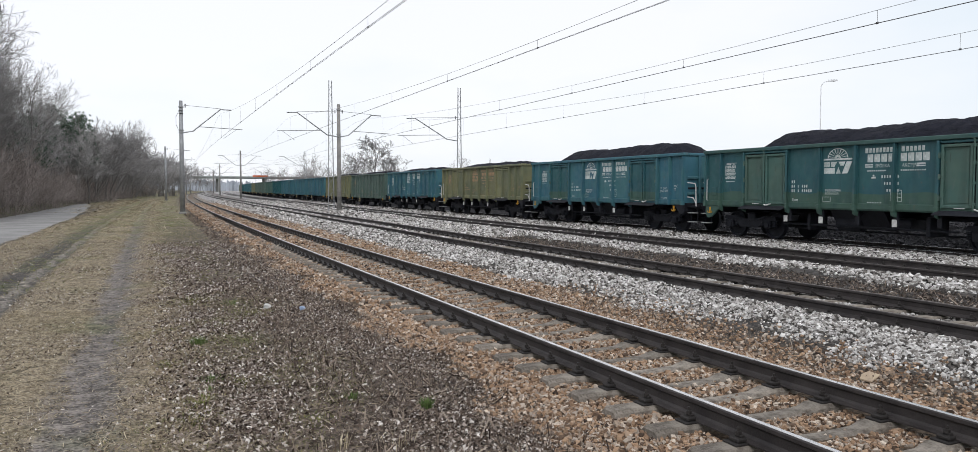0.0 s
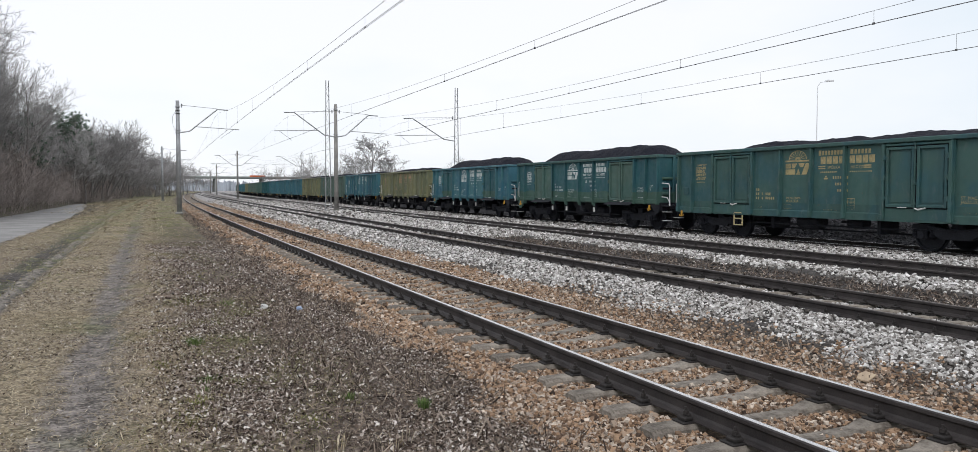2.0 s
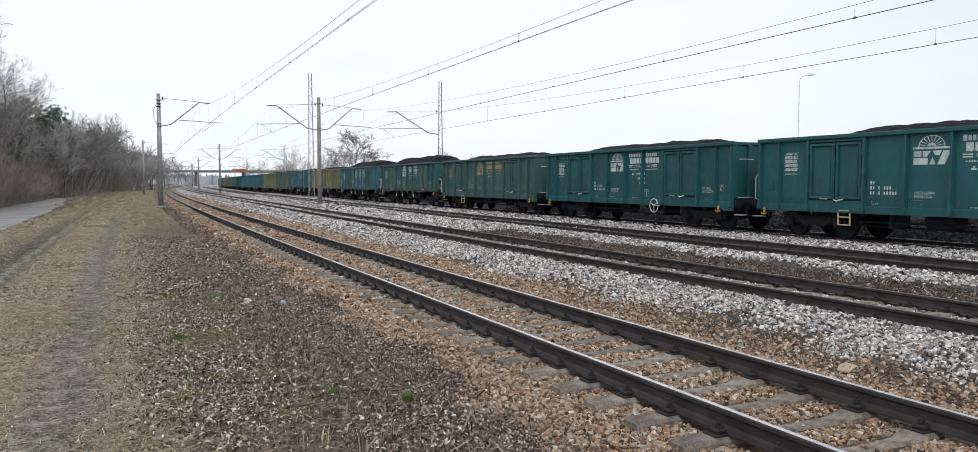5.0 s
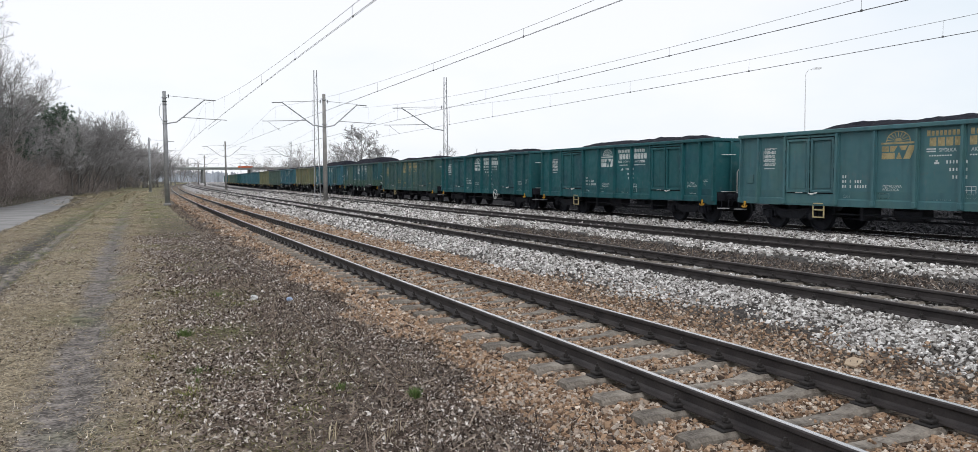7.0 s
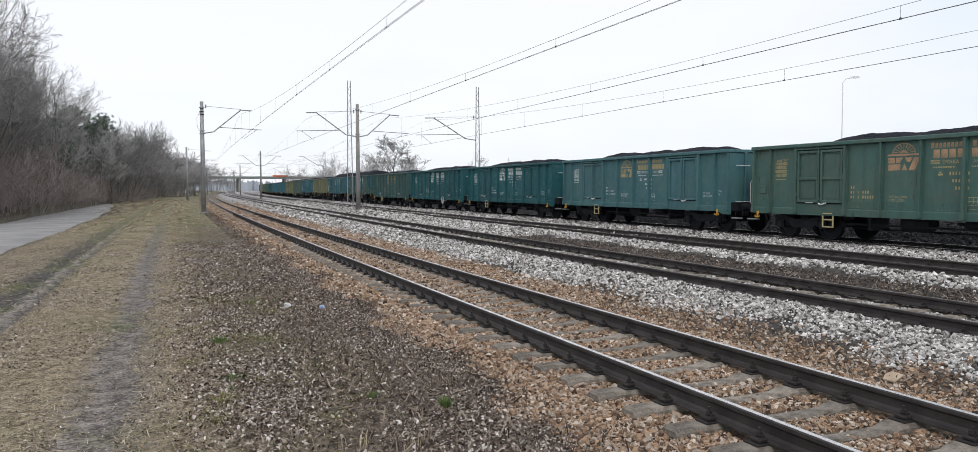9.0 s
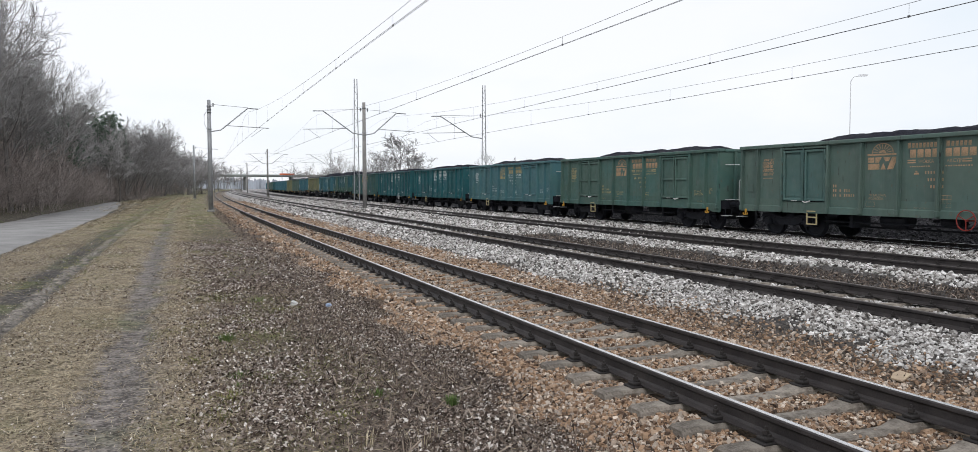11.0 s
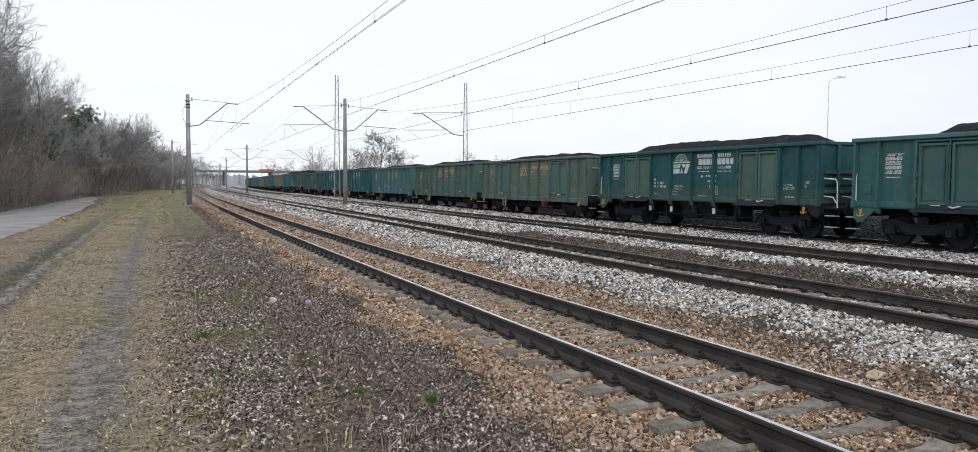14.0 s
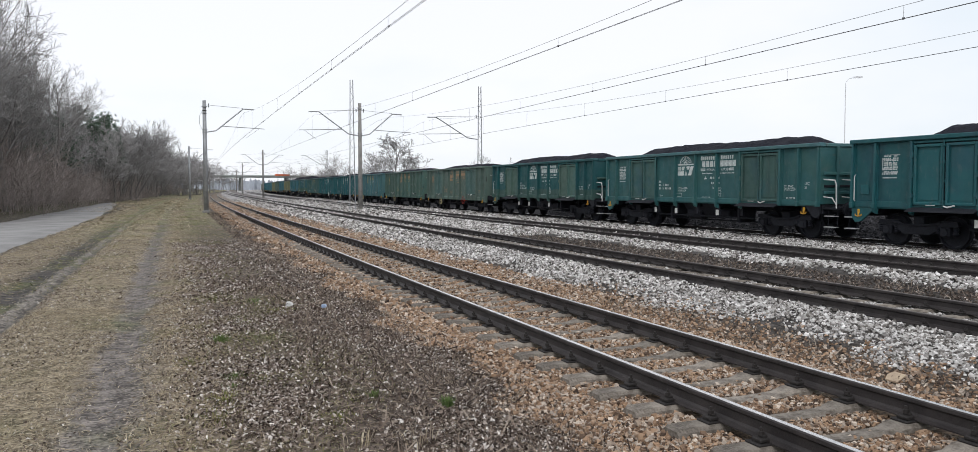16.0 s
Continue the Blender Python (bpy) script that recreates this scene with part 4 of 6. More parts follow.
def wagon(kind, colour, ink, load, label, doors=None, wheel_ink=None, near=True, print_ink=None, braced=False, ladder=True, rim=None):
    """kind 0: plain box wagon with a step ladder and handwheel; kind 1: older wagon with brackets and a brakeman's platform."""
    w = tagged(new("coal_wagon"), label, "wagon", "wagons of the coal train")
    pm, dm = PAINTS[colour], PAINTS[doors or colour]
    aside = -0.14 if kind else 0.0
    clad(part("body", MESH["body", kind], None, w), pm)
    clad(part("top_rail", MESH["rim", kind], None, w), PAINTS[rim] if rim else pm)
    clad(part("side_sill", MESH["sill", kind], None, w), pm)
    for e, turn in ((-6.4, 180), (6.4, 0)):
        for z in (1.50, 2.10) if kind else ():
            clad(part("end_rib", END_RIB, None, w, at=pose(0, e, z, 0, 0, turn)), pm)
        if near and not kind:
            for z in (1.22, 2.52):
                part("rung", RUNG, None, w, "thin white grab rung", at=pose(0, e, z, 0, 0, turn))
        for x in (-0.75, 0.75):
            clad(part("end_post", END_POST, None, w, at=pose(x, e, 0, 0, 0, turn)), pm)
    for nm, me, p in UNDER[kind]:
        part(nm, me, None, w, at=pose(*p))
    part("coal_load", LOADS[load], None, w, "heap of black coal")
    for o in OFFS[kind]:
        clad(part("side_post", MESH["post", kind], None, w, at=pose(-SIDE, 6.4 - o, 0)), pm)
        if kind and o < 11:
            clad(part("bracket", GUSSET, None, w, at=pose(-SIDE, 6.4 - o, 0)), pm)
    for o in (0.05, 12.75):
        clad(part("side_post", MESH["post", kind], None, w, at=pose(-SIDE, 6.4 - o, 0)), pm)
    for c in DOORS[kind]:
        for s in (-1, 1):
            clad(part("door", DOOR_BRACED if braced else DOOR, None, w, at=pose(-SIDE, 6.4 - c + s * 0.47, 0)), dm)
        clad(part("door_surround", MESH["surround", kind], None, w, at=pose(-SIDE, 6.4 - c, 0)), pm)
        if kind:
            clad(part("fold_down_flap", FLAP, None, w, "grimy fold-down flap under the doors", at=pose(-SIDE, 6.4 - c, 0)), BLACK)
        else:
            clad(part("kick_plate", KICK, None, w, at=pose(-SIDE, 6.4 - c, 0)), pm)
        if near:
            for hy in (-0.93, 0.93):
                for hz in (1.5, 2.05, 2.6):
                    clad(part("hinge", HINGE, None, w, at=pose(-SIDE, 6.4 - c + hy, hz)), dm)
            part("lever", LEVER, None, w, "bare bright door lever", at=pose(-SIDE, 6.4 - c, 0))
            part("wear_strip", STRIP, None, w, "bare bright wear strip", at=pose(-SIDE, 6.4 - c, 0))
        part("door_recess", GAP_SHADE, None, w, "dark sheet for the shade behind the door leaves", at=pose(-SIDE, 6.4 - c, 0))
        clad(part("latch_bar", BAR, None, w, at=pose(-SIDE, 6.4 - c, 0)), dm)
    for y in (-4.5, 4.5):
        bogie = part("bogie", FRAME, None, w, at=pose(0, y, RAIL_LIFT))
        for a in (-0.9, 0.9):
            part("wheelset", WHEELS, None, bogie, at=pose(0, a, 0.46))
    for s in (-1, 1):
        for x in (-0.875, 0.875):
            part("buffer", BUFFER, None, w, at=pose(x, s * 6.4, 1.05, 0, 0, 0 if s > 0 else 180))
    if ink:
        clad(part("emblem", EMBLEM, None, w, at=pose(0, 0.50, 0)), ink)
        tagged(clad(part("small_print", PRINT, None, w, at=pose(0, -0.32 + aside, 0.06)), print_ink or ink), kind="stuff")
        for blk, z, y, n, step in ((2, 2.75, -0.16, 1, 0), (0, 2.755, -0.29, 7, 0.112), (2, 2.75, -1.32, 1, 0), (0, 2.755, -1.46, 5, 0.118), (1, 2.49, -0.24, 4, 0.226), (1, 2.49, -1.30, 4, 0.222)):
            for i in range(n):
                clad(part("letter_block", BLOCKS[blk], None, w, at=pose(0, y - 0.16 - step * i + aside, z)), ink)
    small = print_ink or ink or FADED
    low = 0.0 if kind else -0.24
    tagged(clad(part("data_panel", DATA, None, w, at=pose(0, 0, low)), small), kind="stuff")
    tagged(clad(part("load_table", TABLE, None, w), small), kind="stuff")
    if near:
        for nm, y, z in (("floor_note", 0.95, 1.66), ("station_note", -4.85, 1.72), ("company_note", -0.66, 2.34), ("share_note", -1.50, 2.34), ("type_note", 2.25, 1.36), ("norm_note", -5.75, 1.80)):
            if ink or nm[0] == "f":
                clad(part(nm, WORDS[nm], None, w, at=pose(0, y + (aside if z > 2 else 0), z + (low if z < 2 else 0))), small)
    if kind:
        clad(part("corner_bracket", CORNER, None, w), pm)
        clad(part("corner_bracket", CORNER_REAR, None, w), BLACK)
    for y in (6.15, -5.75):
        clad(part("rope_hook", HOOK, None, w, "yellow rope hook", at=pose(0.04 if kind else 0, y, APRON[kind] - (0.12 if kind else 0.02))), YELLOW)
    if kind:
        part("handrail", RAIL_A, None, w)
        for x in (0.0, 0.75):
            part("platform_rail", PLATFORM_RAIL, None, w, "white tubular platform rail", at=pose(x, 0, 0))
        deck = Build().box(-1.3, 1.3, -6.98, -6.1, 1.04, 1.10, bevel=0.01).box(-1.25, 1.25, -6.42, -6.12, 1.72, 1.80, bevel=0.01)
        part("platform", deck, BLACK, w)
        for y, z in ((-6.7, 0.82), (-6.7, 0.48), (6.55, 0.82), (6.55, 0.48)):
            part("step", STEP, None, w, at=pose(-1.25, y, z))
        part("handrail", RAIL_B, None, w)
        for y in (2.52, 1.1, -1.45):
            part("placard", Build().box(-0.012, 0.012, -0.075, 0.075, -0.10, 0.10, bevel=0.004), PLATE, w, "small white placard", at=pose(-1.40, y, 0.80))
    else:
        part("handrail", RAIL_A, None, w)
        part("handrail", RAIL_C, None, w)
        if ladder:
            clad(part("step_ladder", LADDER, None, w, "pale yellow step ladder", at=pose(0, 3.1, 0)), PALE_YELLOW)
        for y in (6.6, -6.6):
            part("step", STEP, None, w, at=pose(-1.25, y, 0.62))
        if wheel_ink:
            clad(part("handwheel", HANDWHEEL, None, w, at=pose(0, -2.15, 0)), wheel_ink)
    clad(part("ticket_holder", Build().box(-0.03, 0, -0.14, 0.14, 1.52, 1.80, bevel=0.01).mesh("ticket_holder", None), None, w, at=pose(-SIDE, 5.95, 0)), pm)
    return w


LEAD, PITCH = 22.7, 14.04


def travel(t):
    """Metres that the train has gone by t seconds: a steady 28 km/h, easing a little."""
    return 0.1 + 7.75 * t - 0.0125 * t * t


KINDS = {
    -3: (1, "blue", WHITE, 2), -2: (1, "olive", FADED, 2), -1: (1, "blue", WHITE, 0), 0: (1, "patched", WHITE, 0), 1: (0, "deep", GOLD, 1), 2: (0, "teal", WHITE, 2),
    3: (0, "teal", WHITE, 2), 4: (0, "sea", GOLD, 1), 5: (0, "green", FADED, 1), 6: (0, "drab", FADED, 2), 7: (1, "banded", WHITE, 4), 8: (1, "worn", WHITE, 4), 9: (1, "teal", WHITE, 4)}
EXTRA = {2: dict(wheel_ink=WHITE_RAIL, ladder=False), 4: dict(print_ink=WHITE), 5: dict(print_ink=GOLD, braced=True), 6: dict(wheel_ink=RED, doors="aqua"), 7: dict(doors="green"), 8: dict(doors="deep", rim="sea"), 0: dict(doors="green", rim="deep"), -1: dict(doors="patched")}
NAMES = {"blue": "blue-teal", "olive": "faded olive-yellow", "patched": "patched teal and green", "green": "dull green", "teal": "bright teal", "banded": "teal over old green", "worn": "worn teal", "drab": "faded grey-green", "sea": "faded sea-green", "deep": "dull deep green"}
LETTER = {WHITE: "white lettering", GOLD: "yellowed lettering", FADED: "half-gone orange lettering", None: "no lettering"}
wagons = {}
FAR_COLOURS = ["drab", "olive", "blue", "blue", "blue", "teal", "green", "drab"]
for k in range(-25, 11):
    kd, col, ink, load = KINDS.get(k, (0, FAR_COLOURS[(-k - 4) % 8] if k < 0 else "green", None if k < 0 else WHITE, 3 if k < -5 else 2))
    kind_words = "open wagon with platform" if kd else "open wagon"
    wagons[k] = wagon(kd, col, ink, load, f"{NAMES[col]} {kind_words}, {LETTER[ink]}, coal", near=-2 <= k <= 10, **EXTRA.get(k, {}))


def motions():
    """The train draws away along the fourth track; its near wheels turn."""
    ts = [0.5 * i for i in range(33)]
    go = [travel(t) for t in ts]
    for k, w in wagons.items():
        rows = []
        for t, d in zip(ts, go):
            y = LEAD + d - PITCH * k - 6.4
            rows.append((t, pose(float(centre(3, y)), y, 0, 0, 0, -math.degrees(math.atan(2 * TRACKS[3][2] * y)))))
        walk(w, rows)
    # the wheels of the nearest wagons roll with the train
    spin = [0.08 * i for i in range(201)]
    for k in range(-1, 9):
        for bogie in wagons[k].children:
            if bogie.name.startswith("bogie"):
                for ws in bogie.children:
                    at = ws.matrix_basis.translation.copy()
                    walk(ws, [(t, pose(*at, -math.degrees(travel(t) / 0.46))) for t in spin])


# ---- overhead line: masts, cantilevers, wires ----
def insulator(b, x, y, z, axis="z", n=4):
    b.lathe([(0.025 if i % 2 == 0 else 0.06, 0.035 * i) for i in range(2 * n + 1)], axis, (x, y, z), 8)


def cantilever(mast, x0, y, reach, z_low, z_high, tip=0.8):
    """A slanting tube with a flat end, its tie rod, insulators and a steady arm, towards one track."""
    s = 1 if reach > 0 else -1
    b = Build().tube([(x0, y, z_low), (x0 + reach * 0.25, y, z_low + 0.12), (x0 + reach, y, z_high), (x0 + reach + s * tip, y, z_high - 0.03)], 0.045, 8)
    arm = part("bracket_arm", b, STEEL, mast)
    t = Build().tube([(x0, y, z_high + 0.22), (x0 + reach, y, z_high + 0.05)], 0.014, 6)
    insulator(t, x0 + s * 0.15, y, z_high + 0.05)
    part("tie_rod", t, WIRE, arm)
    t = Build().tube([(x0 + reach * 0.38, y, z_low + 0.48), (x0 + reach + s * 1.6, y, z_low + 0.34)], 0.026, 6)
    t.tube([(x0 + reach + s * 1.2, y, z_low + 0.36), (x0 + reach + s * 0.2, y, 5.62)], 0.014, 6)
    part("steady_arm", t, STEEL, arm)


def pole_mast(x, y, top, arms, label, mat=None, foot=-0.3):
    m = tagged(new("catenary_mast"), label, "mast", "masts of the overhead line")
    m.matrix_basis = pose(x, y, 0)
    b = Build().tube([(0, 0, foot), (0, 0, top * 0.5), (0, 0, top)], [0.19, 0.165, 0.13], 10)
    part("pole", b, mat or CONCRETE, m, smooth=True)
    b = Build().box(-0.28, 0.28, -0.28, 0.28, foot - 0.1, foot + 0.28, bevel=0.05)
    part("footing", b, CONCRETE, m)
    for z in (5.95, 6.15, top - 0.5):
        part("clamp_band", Build().lathe([(0.20, 0), (0.20, 0.06)], "z", (0, 0, z), 10), STEEL, m)
    for reach in arms:
        cantilever(m, 0.15 if reach > 0 else -0.15, 0, reach, 6.0, 7.85)
    return m


def lattice_mast(x, y, top, arms, label, foot=-0.3):
    m = tagged(new("lattice_mast"), label, "mast", "masts of the overhead line")
    m.matrix_basis = pose(x, y, 0)
    half = lambda z: 0.24 - 0.13 * (z - foot) / (top - foot)
    for sx in (-1, 1):
        b = Build()
        h0, h1 = half(foot), half(top)
        b.tube([(sx * h0, 0, foot), (sx * h1, 0, top)], 0.045, 4)
        part("upright", b, STEEL, m)
    b, z, s = Build(), foot + 0.2, 1
    while z < top - 0.6:
        if y < 100:
            part("lacing_bar", Build().tube([(-s * half(z), 0, z), (s * half(z + 0.55), 0, z + 0.55)], 0.016, 4), STEEL, m)
        else:
            b.tube([(-s * half(z), 0, z), (s * half(z + 0.55), 0, z + 0.55)], 0.016, 4)
        z, s = z + 0.55, -s
    if b.v:
        tagged(part("lacing", b, STEEL, m), kind="stuff")
    part("footing", Build().box(-0.4, 0.4, -0.35, 0.35, foot - 0.1, foot + 0.2, bevel=0.05), CONCRETE, m)
    for reach in arms:
        cantilever(m, 0.2 if reach > 0 else -0.2, 0, reach, 6.0, 7.85)
    return m


near_mast = pole_mast(2.73, 63.8, 8.4, [2.7], "tall grey steel catenary mast at the verge with one bracket arm", STEEL)
b = Build()
insulator(b, 0, 0, 7.62, n=3)
b.lathe([(0.17, 0), (0.17, 0.05), (0.11, 0.06), (0.11, 0.2), (0.17, 0.21), (0.17, 0.26)], "z", (0, 0, 7.4), 10)
b.tube([(-0.15, 0, 7.6), (-0.36, 0, 7.2), (-0.36, 0, 6.6), (-0.2, 0, 6.2)], 0.012, 6)
part("surge_arrester", b, IRON, near_mast)
for x, y in ((3.3, 134), (8.3, 205), (13.0, 275)):
    pole_mast(x, y, 8.4, [2.7], "grey catenary mast beside the wood with one bracket arm", STEEL)
pole_mast(14.75, 63.7, 8.65, [-3.2, 2.6], "round concrete catenary mast between tracks with two bracket arms")
lattice_mast(14.35, 64.9, 10.7, [], "tall thin lattice steel mast beside a concrete mast")
lattice_mast(25.9, 65.0, 10.7, [-3.9], "lattice steel catenary mast behind the train with bracket arm")
for y in (152, 240, 328):
    xm = float(centre(1, y) + centre(2, y)) / 2
    pole_mast(xm, y, 8.8, [-3.0, 2.8], "distant concrete catenary mast with two bracket arms")
    lattice_mast(float(centre(3, y)) + 5.0, y, 8.9, [-3.9], "distant lattice catenary mast with one bracket arm")
pole_mast(float(centre(0, 330)) - 2.5, 330, 8.4, [2.6], "distant grey catenary mast with one bracket arm", STEEL)

RUN, SHIFT = (5.62, 5.66, 5.62, 5.48), (-0.02, 0.4, 0.45, 0.0)
SPANS = [-112, -24, 64, 152, 240, 328]


def messenger(y):
    for a, b_ in zip(SPANS, SPANS[1:]):
        if y <= b_:
            return 5.88 + 1.68 * ((y - (a + b_) / 2) / ((b_ - a) / 2)) ** 2
    return 7.57


for k in range(4):
    line = tagged(new("overhead_line"), "thin dark contact wire hung from a messenger wire", "overhead line", "overhead lines over the tracks")
    ys = np.arange(-30, 329, 4.0)
    for off in (-0.02, 0.02):
        part("contact_wire", Build().tube([(float(centre(k, y)) + off - SHIFT[k], float(y), RUN[k]) for y in ys[::2]], 0.0056, 5), WIRE, line)
    part("messenger_wire", Build().tube([(float(centre(k, y)) - SHIFT[k], float(y), messenger(y)) for y in ys], 0.0056, 5), WIRE, line)
    y = -18.0 + k
    while y < 150:
        part("dropper", Build().tube([(float(centre(k, y)) - SHIFT[k], y, RUN[k]), (float(centre(k, y)) - SHIFT[k], y, messenger(y))], 0.004, 4).box(float(centre(k, y)) - SHIFT[k] - 0.012, float(centre(k, y)) - SHIFT[k] + 0.012, y - 0.03, y + 0.03, RUN[k] - 0.02, RUN[k] + 0.03), WIRE, line)
        y += 7.3

# ---- street lamp behind the train ----
LAMP_GREY = material("pale_lamp_paint", (0.80, 0.81, 0.82), (0.72, 0.73, 0.74), 0.6, bump=0.05)
lamp = tagged(new("street_lamp"), "slender grey street lamp with a short arm", "street lamp")
lamp.matrix_basis = pose(42.2, 39.6, 0)
part("pole", Build().tube([(0, 0, -0.3), (0, 0, 4.5), (0, 0, 8.7), (0.12, -0.12, 8.95), (0.4, -0.42, 9.02)], [0.05, 0.036, 0.024, 0.02, 0.02], 8), LAMP_GREY, lamp)
part("lamp_head", Build().prism([(0.30, 8.98), (0.95, 9.02), (1.0, 9.07), (0.9, 9.13), (0.35, 9.10)], "y", -0.5, -0.28), LAMP_GREY, lamp)

# ---- road bridge across the line ----
BEAM = material("bridge_beam_paint", (0.36, 0.41, 0.38), (0.28, 0.33, 0.30), 0.7, scale=0.5, fine=8, bump=0.05)
ORANGE = material("orange_screen", (0.60, 0.13, 0.04), (0.42, 0.10, 0.04), 0.7, scale=0.5, fine=8, bump=0.05)
PALE = material("pale_bridge_concrete", (0.30, 0.31, 0.30), (0.22, 0.225, 0.22), 0.9, scale=0.3, fine=4, bump=0.1)
bridge = tagged(new("road_bridge"), "long low concrete road bridge crossing all the tracks", "bridge")
bridge.matrix_basis = pose(0, 430, 0, 0, 0, 4)
part("deck", Build().box(-30, 130, -5, 5, 7.35, 7.8, bevel=0.1), PALE, bridge)
part("girder", Build().box(-30, 130, -4.2, -3.6, 6.85, 7.35, bevel=0.05), BEAM, bridge)
part("parapet", Build().box(-30, 130, -5.1, -4.9, 7.8, 8.2, bevel=0.03), BEAM, bridge)
part("screen", Build().box(53, 61, -5.2, -5.1, 7.9, 8.8, bevel=0.03), ORANGE, bridge, "orange screen on the parapet")
for x in (-12, 12, 36, 60, 84):
    part("pier", Build().box(x - 0.4, x + 0.4, -4, 4, -0.4, 7.35, bevel=0.1), PALE, bridge)

# ---- small signals at the lineside ----
for x, y in ((4.6, 196), (10.5, 232)):
    sg = tagged(new("signal_post"), "small white lineside marker post", "marker post")
    sg.matrix_basis = pose(x, y, -0.3)
    part("post", Build().tube([(0, 0, 0), (0, 0, 1.3)], 0.07, 8), STEEL, sg)
    part("board", Build().box(-0.22, 0.22, -0.04, 0.04, 1.0, 1.75, bevel=0.03), PLATE, sg)


# ---- bare woods, pines and scrub ----
BARK = material("grey_brown_bark", (0.23, 0.217, 0.207), (0.13, 0.122, 0.116), 0.95, scale=3, fine=30, bump=0.5, per_object=0.2)
TWIG = material("bare_twigs", (0.31, 0.30, 0.295), (0.19, 0.183, 0.18), 0.95, scale=0.6, fine=5, bump=0, per_object=0.3)
SCRUB = material("brown_scrub_stems", (0.33, 0.285, 0.262), (0.21, 0.18, 0.167), 0.95, scale=0.5, fine=4, bump=0, per_object=0.25)
NEEDLE = material("pine_needles", (0.10, 0.155, 0.105), (0.055, 0.088, 0.065), 0.8, scale=1.2, fine=9, bump=0, per_island=0.35)


def limbs(rng, trunk, twigs, p, d, length, radius, level, last, droop, thin=0.013):
    """Grows one limb and its side shoots; thick ones go to the trunk mesh, thin ones to the crown."""
    n = 4 if level < 2 else 2
    pts, rad, q, v = [p.copy()], [radius], p.copy(), d.copy()
    for i in range(n):
        v = (v + Vector((rng.gauss(0, 0.13), rng.gauss(0, 0.13), rng.gauss(0, 0.09) + 0.05 - droop * 0.05))).normalized()
        q = q + v * (length / n)
        pts.append(q.copy())
        rad.append(radius * (1 - 0.75 * (i + 1) / n))
    target = trunk if level < 2 else twigs
    target.tube(pts, rad, 6 if level == 0 else (4 if level == 1 else 3), caps=False)
    if level == last:
        return
    shoots = (10, 8, 6, 5)[min(level, 3)]
    for k in range(shoots):
        f = (0.28 if level == 0 else 0.18) + (0.78 if level else 0.68) * (k + rng.random() * 0.7) / shoots
        i = min(n - 1, int(f * n))
        at = pts[i].lerp(pts[i + 1], f * n - i)
        axis = (pts[i + 1] - pts[i]).normalized()
        out = axis.orthogonal().normalized()
        out.rotate(Matrix.Rotation(rng.uniform(0, 2 * math.pi), 3, axis))
        ang = rng.uniform(0.5, 1.0)
        nd = (axis * math.cos(ang) + out * math.sin(ang) + Vector((0, 0, 0.12))).normalized()
        limbs(rng, trunk, twigs, at, nd, length * rng.uniform(0.36, 0.56) * (1.15 - 0.4 * f), max(thin, radius * (1 - 0.7 * f) * 0.5), level + 1, last, droop, thin)


def bare_tree(seed, height, label, last=4, thin=0.013):
    rng = random.Random(seed)
    t = tagged(new("bare_tree"), label, "tree", "trees of the bare wood")
    trunk, twigs = Build(), Build()
    limbs(rng, trunk, twigs, Vector((0, 0, -0.3)), Vector((rng.gauss(0, 0.05), rng.gauss(0, 0.05), 1)).normalized(), height * 0.88, height * 0.013, 0, last, 0, thin)
    part("trunk", trunk, BARK, t)
    part("crown", twigs, TWIG, t)
    return t


def scrub_bush(seed, height, stems, label):
    rng = random.Random(seed)
    t = tagged(new("bare_shrub"), label, "shrub", "scrub along the wood edge")
    low, fine = Build(), Build()
    for i in range(stems):
        a, r = rng.uniform(0, 6.283), 1.5 * math.sqrt(rng.random())
        p = Vector((r * math.cos(a), r * math.sin(a), -0.2))
        d = Vector((0.25 * math.cos(a) * r / 1.5 + rng.gauss(0, 0.12), 0.25 * math.sin(a) * r / 1.5 + rng.gauss(0, 0.12), 1)).normalized()
        limbs(rng, low, fine, p, d, height * rng.uniform(0.5, 1.0), 0.022, 1, 3, 0.4, 0.014)
    part("stem", low, SCRUB, t)
    part("twig", fine, SCRUB, t)
    return t


